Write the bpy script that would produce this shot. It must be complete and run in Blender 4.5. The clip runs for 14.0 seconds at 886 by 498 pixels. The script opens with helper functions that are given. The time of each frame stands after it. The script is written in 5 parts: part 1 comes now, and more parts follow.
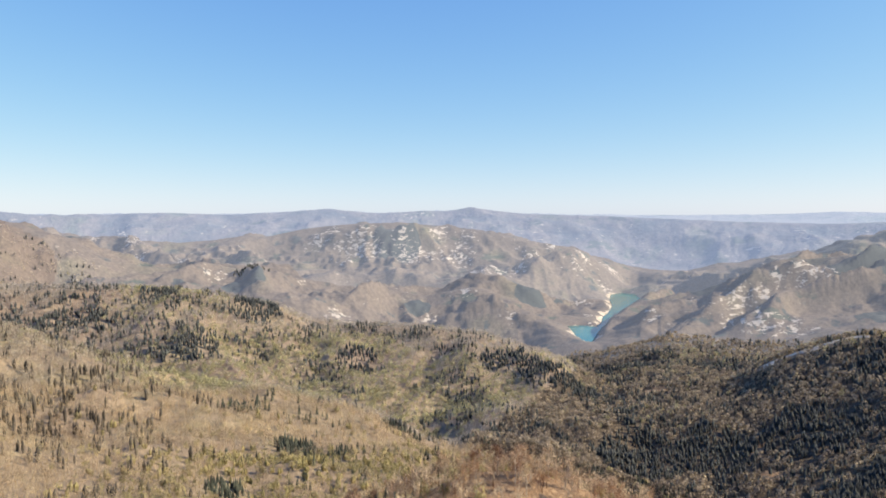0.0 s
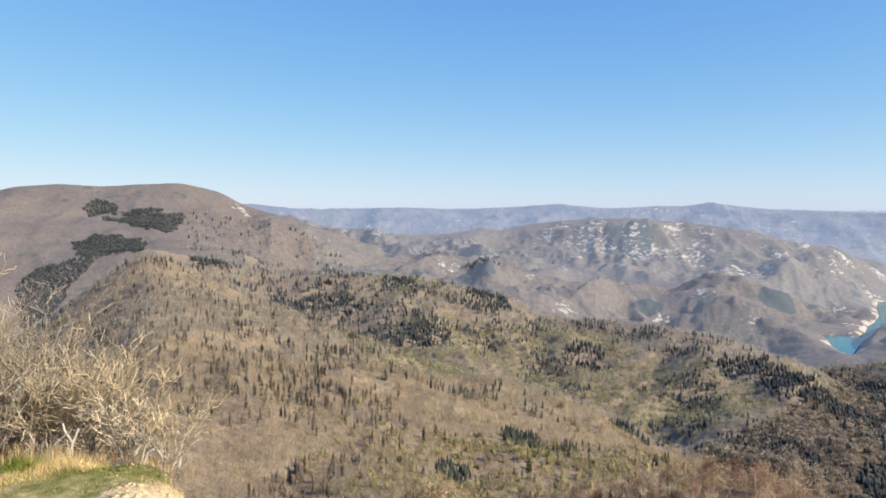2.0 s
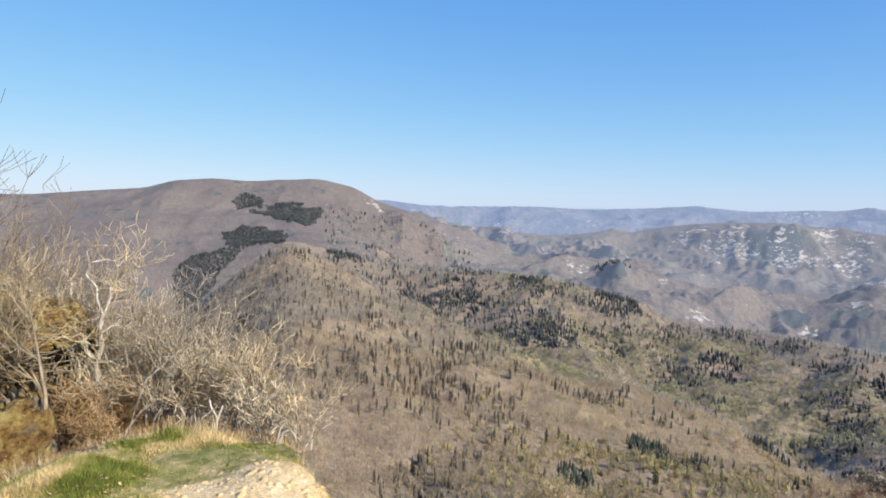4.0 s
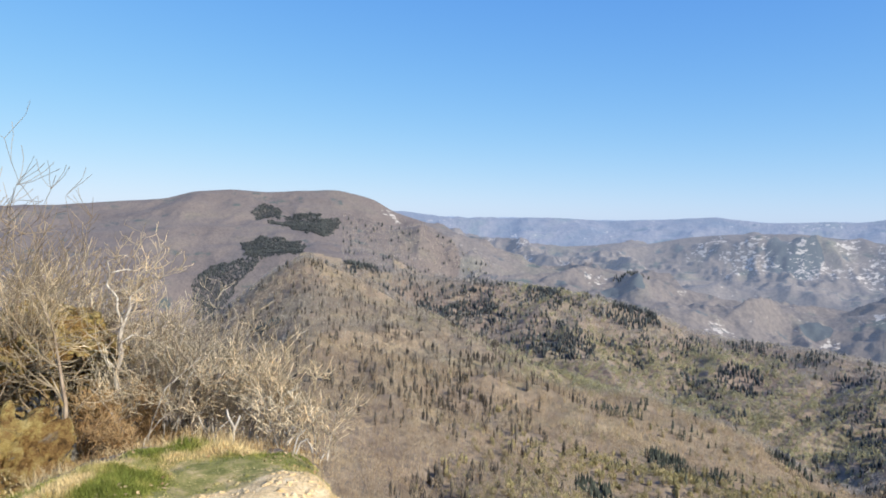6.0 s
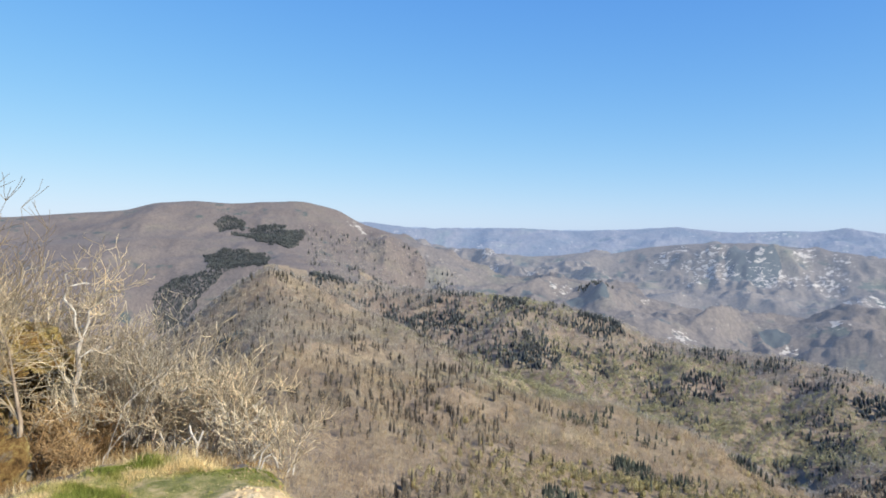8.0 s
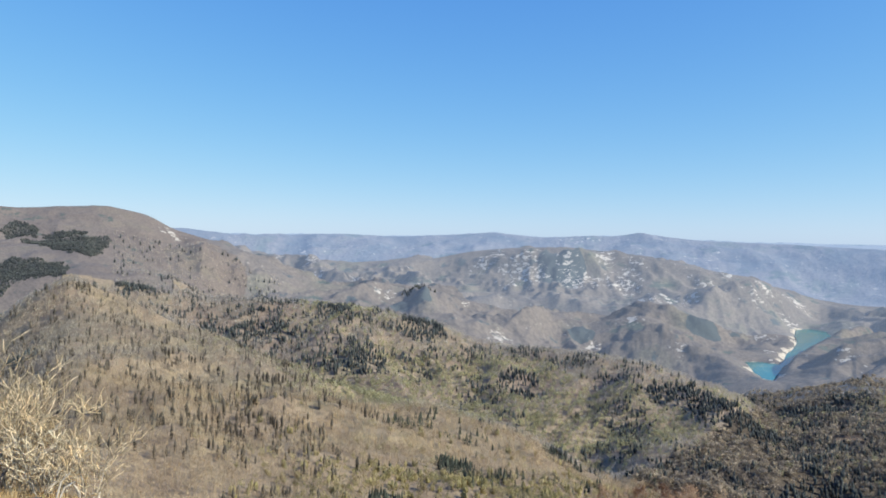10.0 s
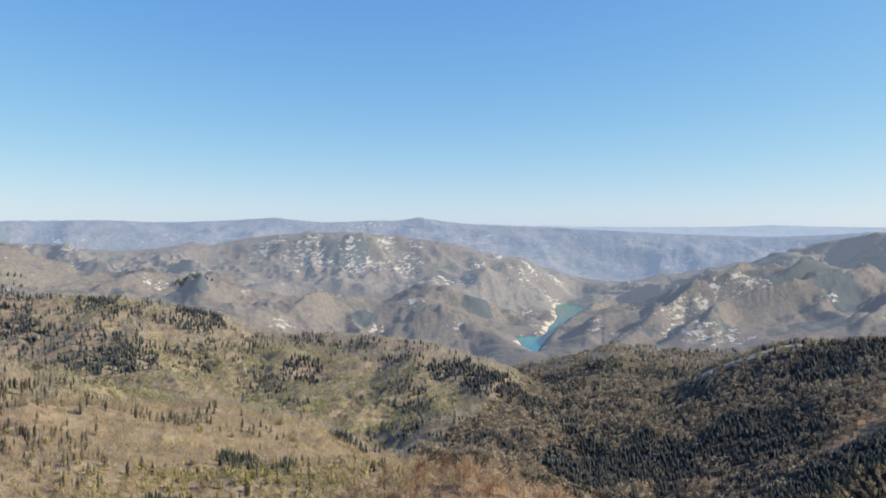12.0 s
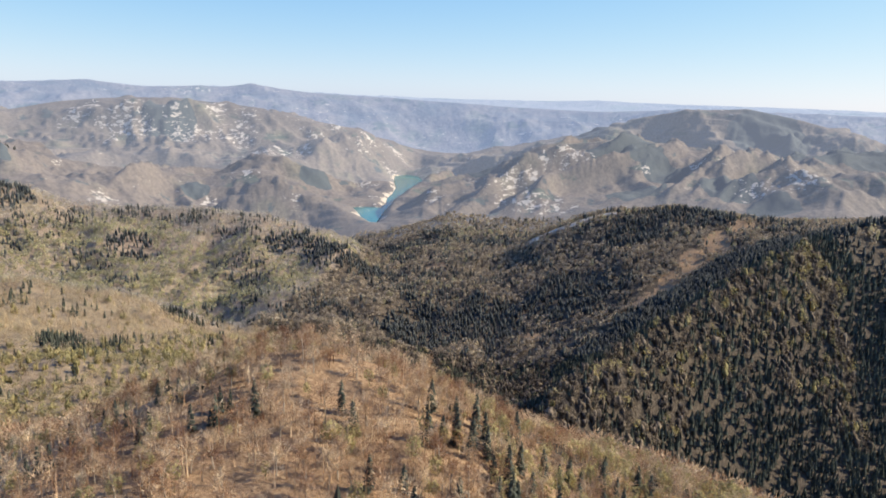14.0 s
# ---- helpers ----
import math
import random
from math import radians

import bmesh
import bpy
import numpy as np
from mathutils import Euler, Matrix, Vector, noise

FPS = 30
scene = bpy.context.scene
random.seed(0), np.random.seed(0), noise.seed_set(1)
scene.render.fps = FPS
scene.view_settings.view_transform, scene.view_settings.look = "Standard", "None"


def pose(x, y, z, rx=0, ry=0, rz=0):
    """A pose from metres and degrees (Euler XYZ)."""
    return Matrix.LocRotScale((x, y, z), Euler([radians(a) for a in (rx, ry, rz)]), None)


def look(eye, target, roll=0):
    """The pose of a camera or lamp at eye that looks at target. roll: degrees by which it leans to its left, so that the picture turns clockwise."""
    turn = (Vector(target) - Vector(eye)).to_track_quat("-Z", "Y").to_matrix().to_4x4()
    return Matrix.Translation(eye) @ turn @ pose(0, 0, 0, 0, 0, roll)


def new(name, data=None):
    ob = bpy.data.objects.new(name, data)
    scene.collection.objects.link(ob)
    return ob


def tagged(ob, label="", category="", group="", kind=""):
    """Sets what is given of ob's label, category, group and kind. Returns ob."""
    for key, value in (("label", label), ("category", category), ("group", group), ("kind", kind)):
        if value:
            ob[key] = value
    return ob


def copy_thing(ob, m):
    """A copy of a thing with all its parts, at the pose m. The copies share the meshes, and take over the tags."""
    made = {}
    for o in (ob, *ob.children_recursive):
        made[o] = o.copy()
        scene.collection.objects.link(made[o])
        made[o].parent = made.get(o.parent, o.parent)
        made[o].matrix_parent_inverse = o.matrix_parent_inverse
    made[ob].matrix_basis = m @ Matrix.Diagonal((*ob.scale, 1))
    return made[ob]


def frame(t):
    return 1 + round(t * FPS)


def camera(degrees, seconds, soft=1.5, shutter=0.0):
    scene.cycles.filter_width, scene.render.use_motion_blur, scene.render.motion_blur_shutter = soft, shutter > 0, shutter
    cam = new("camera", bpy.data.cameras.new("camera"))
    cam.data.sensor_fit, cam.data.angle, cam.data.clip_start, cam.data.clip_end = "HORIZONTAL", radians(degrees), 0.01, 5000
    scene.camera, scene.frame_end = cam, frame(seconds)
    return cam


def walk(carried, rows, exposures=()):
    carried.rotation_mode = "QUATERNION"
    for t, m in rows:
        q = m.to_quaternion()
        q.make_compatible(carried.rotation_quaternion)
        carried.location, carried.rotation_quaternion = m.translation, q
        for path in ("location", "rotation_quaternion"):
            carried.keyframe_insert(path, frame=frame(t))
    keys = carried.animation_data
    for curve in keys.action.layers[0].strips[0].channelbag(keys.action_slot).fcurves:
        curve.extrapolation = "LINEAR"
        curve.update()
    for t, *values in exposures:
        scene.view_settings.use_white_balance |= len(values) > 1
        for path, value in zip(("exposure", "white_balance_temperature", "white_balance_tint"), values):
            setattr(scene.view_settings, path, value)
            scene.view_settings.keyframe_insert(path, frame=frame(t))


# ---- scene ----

# ---- camera and its turn: a person on a summit ledge swings a phone round ----
EYE = (0.06, -0.05, 1.6)
cam = camera(63.8, 14.0, soft=1.75)


def aim(bearing, lift, roll):
    """Pose of the camera at the viewpoint: bearing clockwise from +y, lift above the horizon, roll."""
    b, e = radians(bearing), radians(lift)
    way = Vector((math.sin(b) * math.cos(e), math.cos(b) * math.cos(e), math.sin(e)))
    return look(EYE, Vector(EYE) + way * 100, roll)


TURN = [(0.0, 30.05, -2.78, -0.25), (0.5, 25.91, -2.93, -0.12), (1.0, 21.13, -2.97, 0.03), (1.5, 16.26, -2.85, -0.16),
        (2.0, 11.76, -3.13, -0.03), (2.5, 7.66, -3.51, 0.45), (3.0, 4.82, -3.69, 1.14), (3.5, 2.74, -3.55, 1.16),
        (6.0, 0.08, -2.49, 1.23), (6.5, -0.0, -2.22, 1.27), (7.0, -0.15, -1.97, 1.19), (7.2, 0.06, -1.82, 1.2),
        (9.3, 11.29, -1.1, 0.72), (9.5, 12.87, -0.99, 0.8), (10.0, 16.87, -0.91, 0.72), (10.5, 20.78, -0.71, 0.52),
        (11.0, 25.23, -0.69, -0.27), (11.5, 29.99, -0.82, -0.01), (12.0, 34.26, -1.96, 0.26), (12.5, 38.74, -4.85, 0.32),
        (13.0, 42.92, -7.38, 1.48), (13.5, 45.25, -10.4, 1.48), (14.0, 47.39, -12.06, 1.72)]
walk(cam, [(t, aim(b, e, r)) for t, b, e, r in TURN], exposures=[(0.0, 0.64, 7600, 10), (1.5, 0.53, 7100, 9), (3.5, 0.43, 6500, 9), (7.2, 0.43, 6300, 8),
      (9.5, 0.4, 6300, 4), (11.0, 0.42, 6600, 3), (12.0, 0.44, 7000, 5), (14.0, 0.62, 7200, 9)])

# ---- sky and sun ----
SUN_BEARING, SUN_HEIGHT = 127.0, 32.0
world = bpy.data.worlds.new("sky")
scene.world = world
world.use_nodes = True
wn = world.node_tree
sky = wn.nodes.new("ShaderNodeTexSky")
sky.sky_type = "NISHITA"
sky.sun_disc = False
sky.sun_elevation, sky.sun_rotation = radians(SUN_HEIGHT), radians(SUN_BEARING)
sky.altitude, sky.air_density, sky.dust_density, sky.ozone_density = 1500, 0.8, 1.0, 2.4
# the clear spring sky is deep blue, with a white rim
tint = wn.nodes.new("ShaderNodeMix")
tint.data_type, tint.blend_type = "RGBA", "MULTIPLY"
tint.inputs[0].default_value, tint.inputs[7].default_value = 1.0, (0.97, 0.98, 1.17, 1)
vivid = wn.nodes.new("ShaderNodeHueSaturation")
vivid.inputs["Saturation"].default_value = 1.12
wn.links.new(sky.outputs[0], tint.inputs[6])
wn.links.new(tint.outputs[2], vivid.inputs["Color"])
# haze evens the sky out towards the horizon
thick = wn.nodes.new("ShaderNodeVectorMath")
thick.operation = "MULTIPLY_ADD"
thick.inputs[1].default_value, thick.inputs[2].default_value = (1 / 6.2, 1 / 3.7, 1 / 1.5), (1, 1, 1)
even = wn.nodes.new("ShaderNodeVectorMath")
even.operation = "DIVIDE"
gain = wn.nodes.new("ShaderNodeVectorMath")
gain.operation = "MULTIPLY"
gain.inputs[1].default_value = (1.5, 2.18, 4.9)
wn.links.new(vivid.outputs["Color"], thick.inputs[0])
wn.links.new(vivid.outputs["Color"], even.inputs[0])
wn.links.new(thick.outputs[0], even.inputs[1])
wn.links.new(even.outputs[0], gain.inputs[0])
wn.links.new(gain.outputs[0], wn.nodes["Background"].inputs["Color"])
wn.nodes["Background"].inputs["Strength"].default_value = 0.112
sb, sh = radians(SUN_BEARING), radians(SUN_HEIGHT)
sun_data = bpy.data.lights.new("sun", "SUN")
sun_data.energy, sun_data.angle, sun_data.color = 5.0, radians(0.55), (1.0, 0.93, 0.82)
sun = new("sun", sun_data)
sun.matrix_world = look((math.sin(sb) * math.cos(sh) * 100, math.cos(sb) * math.cos(sh) * 100, math.sin(sh) * 100), (0, 0, 0))


# ---- materials ----
def shader(name, rough=0.9, spec=0.2):
    m = bpy.data.materials.new(name)
    m.use_nodes = True
    b = m.node_tree.nodes["Principled BSDF"]
    b.inputs["Roughness"].default_value = rough
    b.inputs["Specular IOR Level"].default_value = spec
    return m, m.node_tree, b


def link(nt, a, b):
    nt.links.new(a, b)


def position(nt):
    return nt.nodes.new("ShaderNodeNewGeometry").outputs["Position"]


def noise_of(nt, scale, detail=5.0, rough=0.6, where=None, distort=0.0):
    n = nt.nodes.new("ShaderNodeTexNoise")
    n.inputs["Scale"].default_value, n.inputs["Detail"].default_value = scale, detail
    n.inputs["Roughness"].default_value, n.inputs["Distortion"].default_value = rough, distort
    link(nt, where or position(nt), n.inputs["Vector"])
    return n.outputs["Fac"]


def ramp(nt, fac, stops, mode="LINEAR"):
    r = nt.nodes.new("ShaderNodeValToRGB")
    e = r.color_ramp.elements
    r.color_ramp.interpolation = mode
    while len(e) < len(stops):
        e.new(0.5)
    for i, (p, c) in enumerate(stops):
        e[i].position, e[i].color = p, (*c, 1) if len(c) == 3 else c
    link(nt, fac, r.inputs["Fac"])
    return r.outputs["Color"]


def grey(nt, fac, lo, hi):
    return ramp(nt, fac, [(lo, (0, 0, 0)), (hi, (1, 1, 1))])


def blend(nt, fac, a, b, mode="MIX"):
    m = nt.nodes.new("ShaderNodeMix")
    m.data_type, m.blend_type = "RGBA", mode
    for sock, v in ((m.inputs[0], fac), (m.inputs[6], a), (m.inputs[7], b)):
        if isinstance(v, (int, float)):
            sock.default_value = v
        elif isinstance(v, tuple):
            sock.default_value = (*v, 1)
        else:
            link(nt, v, sock)
    return m.outputs[2]


def times(nt, a, b):
    m = nt.nodes.new("ShaderNodeMath")
    m.operation = "MULTIPLY"
    for sock, v in zip(m.inputs, (a, b)):
        if isinstance(v, (int, float)):
            sock.default_value = v
        else:
            link(nt, v, sock)
    return m.outputs[0]


def bump(nt, b, fac, strength, dist):
    n = nt.nodes.new("ShaderNodeBump")
    n.inputs["Strength"].default_value, n.inputs["Distance"].default_value = strength, dist
    link(nt, fac, n.inputs["Height"])
    link(nt, n.outputs[0], b.inputs["Normal"])


def stretched(nt, sx, sy, sz, rz=0.0):
    n = nt.nodes.new("ShaderNodeMapping")
    n.inputs["Scale"].default_value = (sx, sy, sz)
    n.inputs["Rotation"].default_value = (0, 0, rz)
    link(nt, position(nt), n.inputs["Vector"])
    return n.outputs[0]


def shaded_floor():
    """Litter and brush under the oaks and firs, darkened to stand for the slope's shade."""
    m, nt, b = shader("shaded_floor")
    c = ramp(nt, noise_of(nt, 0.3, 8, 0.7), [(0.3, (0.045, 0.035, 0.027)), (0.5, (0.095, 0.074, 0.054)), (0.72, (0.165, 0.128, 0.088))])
    link(nt, c, b.inputs["Base Color"])
    bump(nt, b, noise_of(nt, 0.5, 8, 0.75), 1.0, 1.5)
    return m


def knoll_floor():
    """Rust-coloured beech litter on the knoll."""
    m, nt, b = shader("knoll_floor")
    c = ramp(nt, noise_of(nt, 0.5, 8, 0.7), [(0.3, (0.14, 0.09, 0.052)), (0.5, (0.29, 0.185, 0.108)), (0.7, (0.46, 0.33, 0.195))])
    link(nt, c, b.inputs["Base Color"])
    bump(nt, b, noise_of(nt, 0.8, 8, 0.75), 1.0, 0.8)
    return m


def forest_floor(name="forest_floor", tone=(1.0, 1.0, 1.0)):
    """Leaf litter and brush under the bare woods, with paler clearings."""
    m, nt, b = shader(name)
    litter = ramp(nt, noise_of(nt, 0.35, 8, 0.7), [(0.3, (0.13, 0.09, 0.058)), (0.5, (0.27, 0.195, 0.125)), (0.72, (0.42, 0.315, 0.205))])
    brush = ramp(nt, noise_of(nt, 0.012, 5, 0.6), [(0.36, (0.26, 0.20, 0.145)), (0.52, (0.31, 0.25, 0.17)), (0.66, (0.29, 0.255, 0.145))])
    c = blend(nt, 0.6, litter, brush)
    streak = ramp(nt, noise_of(nt, 0.16, 6, 0.75, stretched(nt, 1, 1, 0.3)), [(0.36, (0.62, 0.61, 0.6)), (0.6, (1.18, 1.17, 1.16))])
    c = blend(nt, 0.7, c, streak, "MULTIPLY")
    c = blend(nt, 1.0, c, tone, "MULTIPLY")
    link(nt, c, b.inputs["Base Color"])
    bump(nt, b, noise_of(nt, 0.5, 8, 0.75), 0.7, 1.0)
    return m


def add(nt, a, b):
    m = nt.nodes.new("ShaderNodeMath")
    link(nt, a, m.inputs[0])
    link(nt, b, m.inputs[1])
    return m.outputs[0]


def near_spots(nt, spots):
    """1 at the heart of these places, 0 at their reach."""
    best, plan = None, stretched(nt, 1, 1, 0)
    for x, y, reach in spots:
        d = nt.nodes.new("ShaderNodeVectorMath")
        d.operation = "DISTANCE"
        d.inputs[1].default_value = (x, y, 0)
        link(nt, plan, d.inputs[0])
        m = nt.nodes.new("ShaderNodeMath")
        m.operation = "MULTIPLY_ADD"
        m.use_clamp = True
        m.inputs[1].default_value, m.inputs[2].default_value = -1.0 / (1.1 * reach), 1.0
        link(nt, d.outputs["Value"], m.inputs[0])
        if best is None:
            best = m.outputs[0]
        else:
            top = nt.nodes.new("ShaderNodeMath")
            top.operation = "MAXIMUM"
            link(nt, best, top.inputs[0])
            link(nt, m.outputs[0], top.inputs[1])
            best = top.outputs[0]
    return best


def far_hills(name, air, airlight, wood, bare, green, rock_at, scale, cliffs=(), relief=0.9, stands=()):
    """Far wooded hills with pale outcrops, their haze put in as a faint glow: part of the backdrop."""
    m, nt, b = shader(name)
    tuft = noise_of(nt, 0.09 * scale, 6, 0.75)
    broad = noise_of(nt, 0.0042 * scale, 5, 0.6)
    c = ramp(nt, broad, [(0.33, wood), (0.55, bare), (0.72, green)])
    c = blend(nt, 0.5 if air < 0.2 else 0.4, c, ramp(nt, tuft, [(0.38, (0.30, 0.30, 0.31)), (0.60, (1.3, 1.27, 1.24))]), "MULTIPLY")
    # dark stands of pines
    pines = times(nt, grey(nt, noise_of(nt, 0.0075 * scale, 4, 0.65, stretched(nt, 1, 1, 2.5)), 0.60, 0.66), 0.8)
    c = blend(nt, pines, c, (0.045, 0.065, 0.055))
    # pale marl scars, in bands along the strata
    scar = times(nt, grey(nt, noise_of(nt, 0.045 * scale, 5, 0.7, stretched(nt, 0.9, 0.5, 1.6, 0.5)), rock_at, rock_at + 0.06),
                 grey(nt, noise_of(nt, 0.0032 * scale, 3, 0.6), 0.48, 0.62))
    c = blend(nt, scar, c, (0.42, 0.375, 0.315))
    # conifer plantations, and shaded slopes painted in the same dark tone, then bare cliffs where the hill has broken
    # away
    if stands:
        edge = add(nt, times(nt, noise_of(nt, 0.012, 5, 0.6), 0.7), near_spots(nt, stands))
        c = blend(nt, times(nt, grey(nt, edge, 0.42, 0.46), 0.9), c, (0.045, 0.06, 0.065))
    if cliffs:
        close = near_spots(nt, cliffs)
        broken = add(nt, noise_of(nt, 0.05, 6, 0.68, stretched(nt, 0.8, 1.1, 1.5, 0.6)), times(nt, close, 0.12))
        c = blend(nt, times(nt, grey(nt, broken, 0.605, 0.645), grey(nt, close, 0.0, 0.12)), c, (0.40, 0.36, 0.31))
    link(nt, c, b.inputs["Base Color"])
    # haze painted as emission from the hills' own surface
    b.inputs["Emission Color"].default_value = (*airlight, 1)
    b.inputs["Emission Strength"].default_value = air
    bump(nt, b, noise_of(nt, 0.05 * scale, 6, 0.7), relief, 9.0 / scale)
    return m


def woods(name, stops, spread, patch=0.02, sheer=0.0, grain=0.11, twiggy=0.0):
    """Twigs or needles: tone shifts from tree to tree and from stand to stand."""
    m, nt, b = shader(name, 0.85, 0.15)
    c = ramp(nt, noise_of(nt, grain, 2, 0.5), stops)
    geo = nt.nodes.new("ShaderNodeNewGeometry")
    c = blend(nt, 1.0, c, ramp(nt, geo.outputs["Random Per Island"], [(0, (1 - spread,) * 3), (1, (1 + spread,) * 3)]), "MULTIPLY")
    c = blend(nt, 0.6, c, ramp(nt, noise_of(nt, patch, 3, 0.5), [(0.35, (0.7, 0.68, 0.68)), (0.65, (1.25, 1.22, 1.1))]), "MULTIPLY")
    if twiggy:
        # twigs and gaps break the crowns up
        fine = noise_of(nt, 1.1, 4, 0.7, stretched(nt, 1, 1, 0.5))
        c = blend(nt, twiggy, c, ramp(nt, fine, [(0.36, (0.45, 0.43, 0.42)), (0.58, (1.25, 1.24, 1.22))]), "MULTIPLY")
        bump(nt, b, fine, 0.8, 1.2)
    link(nt, c, b.inputs["Base Color"])
    if sheer:
        # thin twigs and leaves let the sun through
        glow = nt.nodes.new("ShaderNodeBsdfTranslucent")
        link(nt, c, glow.inputs["Color"])
        mix = nt.nodes.new("ShaderNodeMixShader")
        mix.inputs[0].default_value = sheer
        link(nt, b.outputs[0], mix.inputs[1])
        link(nt, glow.outputs[0], mix.inputs[2])
        link(nt, mix.outputs[0], nt.nodes["Material Output"].inputs["Surface"])
    return m


def lake_water():
    m, nt, b = shader("lake_water", 0.12, 0.5)
    c = ramp(nt, noise_of(nt, 0.004, 3, 0.5), [(0.35, (0.02, 0.15, 0.15)), (0.65, (0.035, 0.20, 0.19))])
    link(nt, c, b.inputs["Base Color"])
    bump(nt, b, noise_of(nt, 0.2, 4, 0.6), 0.15, 0.4)
    return m


FLOOR = forest_floor()
# bluish tint puts haze into the floor beyond the brow
HAZED_FLOOR = forest_floor("hazed_forest_floor", (0.98, 0.98, 1.04))
SHADED_FLOOR, KNOLL_FLOOR = shaded_floor(), knoll_floor()
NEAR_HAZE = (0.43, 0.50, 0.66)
# where the far hills have broken away to bare marl, and where conifers stand or slope shade is painted in: x, y, reach
SCARS_NEAR = [(1722, 1310, 73), (1639, 1287, 51), (1613, 1175, 59), (1651, 1115, 75), (1652, 1077, 40), (1471, 1190, 31), (1798, 1282, 45),
                    (1971, 1246, 63), (1923, 1255, 43), (2070, 1057, 38), (2173, 930, 32), (2071, 587, 87), (1991, 680, 57), (1866, 1303, 37),
                    (1775, 1525, 38), (1535, 1450, 34), (1897, 2172, 54), (1643, 1836, 40), (1277, 2065, 52), (754, 1921, 39), (793, 2337, 33),
                    (1116, 2020, 31), (1275, 1798, 30), (504, 2330, 45), (774, 1948, 34)]
SCARS_FAR = [(2199, 2519, 54), (2403, 2544, 66), (2232, 2398, 62), (1556, 2414, 77), (1680, 2442, 88), (1763, 2442, 61), (1637, 2708, 94),
                    (1516, 2768, 68), (1436, 2783, 85), (1455, 2881, 52), (1640, 2887, 63), (1728, 2783, 62), (1259, 2955, 113), (1133, 3108, 67),
                    (1225, 3137, 55), (1321, 2888, 60), (2047, 2381, 42), (2077, 2574, 45), (1942, 2563, 43), (368, 3066, 50), (531, 3107, 43),
                    (371, 3259, 62), (235, 3464, 47)]
STANDS_SHADE_NEAR = [(2160, 1168, 113), (2122, 1015, 76), (1859, 969, 90), (2529, 652, 176), (2547, 543, 141), (1974, 752, 80), (1936, 1575, 74),
                    (1533, 2025, 55), (1106, 2085, 45), (1918, 608, 65), (2052, 1213, 58), (552, 2167, 66)]
STANDS_SHADE_FAR = [(2773, 1730, 115), (2912, 977, 149), (1424, 2870, 104)]
# farther ranges glow more with haze and are bluer in base colour
HILLS = [far_hills("near_far_hills", 0.135, NEAR_HAZE, (0.115, 0.096, 0.082), (0.152, 0.125, 0.104), (0.135, 0.124, 0.090), 0.625, 1.0, SCARS_NEAR, 0.35, STANDS_SHADE_NEAR),
         far_hills("middle_far_hills", 0.215, NEAR_HAZE, (0.105, 0.09, 0.08), (0.152, 0.128, 0.108), (0.12, 0.118, 0.086), 0.605, 1.0, SCARS_FAR, 0.35, STANDS_SHADE_FAR),
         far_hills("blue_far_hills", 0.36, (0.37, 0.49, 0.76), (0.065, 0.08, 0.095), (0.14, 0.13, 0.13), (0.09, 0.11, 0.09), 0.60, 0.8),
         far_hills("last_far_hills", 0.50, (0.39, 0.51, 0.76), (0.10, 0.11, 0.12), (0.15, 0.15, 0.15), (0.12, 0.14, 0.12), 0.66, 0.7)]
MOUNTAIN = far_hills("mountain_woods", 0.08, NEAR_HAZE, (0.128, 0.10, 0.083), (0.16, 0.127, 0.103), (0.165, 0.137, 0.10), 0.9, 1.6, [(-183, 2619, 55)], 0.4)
# olive-brown oaks, darkened further for the dim light on their slope
SHADED_OAK = woods("shaded_oak_twigs", [(0.36, (0.08, 0.066, 0.056)), (0.5, (0.145, 0.117, 0.094)), (0.64, (0.24, 0.19, 0.13))], 0.45, sheer=0.12, twiggy=0.5)
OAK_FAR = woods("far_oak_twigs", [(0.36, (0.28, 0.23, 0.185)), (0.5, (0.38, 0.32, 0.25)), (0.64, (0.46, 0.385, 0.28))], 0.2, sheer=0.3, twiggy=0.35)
# the far twigs, needles and leaves carry distance haze in their base colour
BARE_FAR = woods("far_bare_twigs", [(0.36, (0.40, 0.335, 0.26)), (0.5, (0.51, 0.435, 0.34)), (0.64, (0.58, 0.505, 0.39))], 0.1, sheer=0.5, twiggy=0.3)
HAZED_BARE = woods("hazed_far_twigs", [(0.36, (0.40, 0.36, 0.32)), (0.5, (0.50, 0.45, 0.40)), (0.64, (0.57, 0.52, 0.45))], 0.15, sheer=0.5, twiggy=0.3)
DARK_COLUMN = woods("ivied_crowns", [(0.36, (0.075, 0.064, 0.052)), (0.64, (0.135, 0.115, 0.088))], 0.35, sheer=0.2)
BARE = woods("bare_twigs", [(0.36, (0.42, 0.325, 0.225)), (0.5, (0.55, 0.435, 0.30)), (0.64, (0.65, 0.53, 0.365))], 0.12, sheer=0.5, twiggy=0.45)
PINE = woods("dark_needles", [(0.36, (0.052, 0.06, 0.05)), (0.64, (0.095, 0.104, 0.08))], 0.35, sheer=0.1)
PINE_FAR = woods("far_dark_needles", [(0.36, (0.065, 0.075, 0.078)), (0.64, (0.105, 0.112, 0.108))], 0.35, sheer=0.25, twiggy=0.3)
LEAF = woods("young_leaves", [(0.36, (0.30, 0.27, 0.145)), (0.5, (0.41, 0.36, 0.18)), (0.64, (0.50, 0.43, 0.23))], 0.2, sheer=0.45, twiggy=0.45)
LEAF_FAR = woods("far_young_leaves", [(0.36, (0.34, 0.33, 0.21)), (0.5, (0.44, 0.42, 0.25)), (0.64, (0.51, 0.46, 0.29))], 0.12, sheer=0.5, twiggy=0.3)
WATER = lake_water()


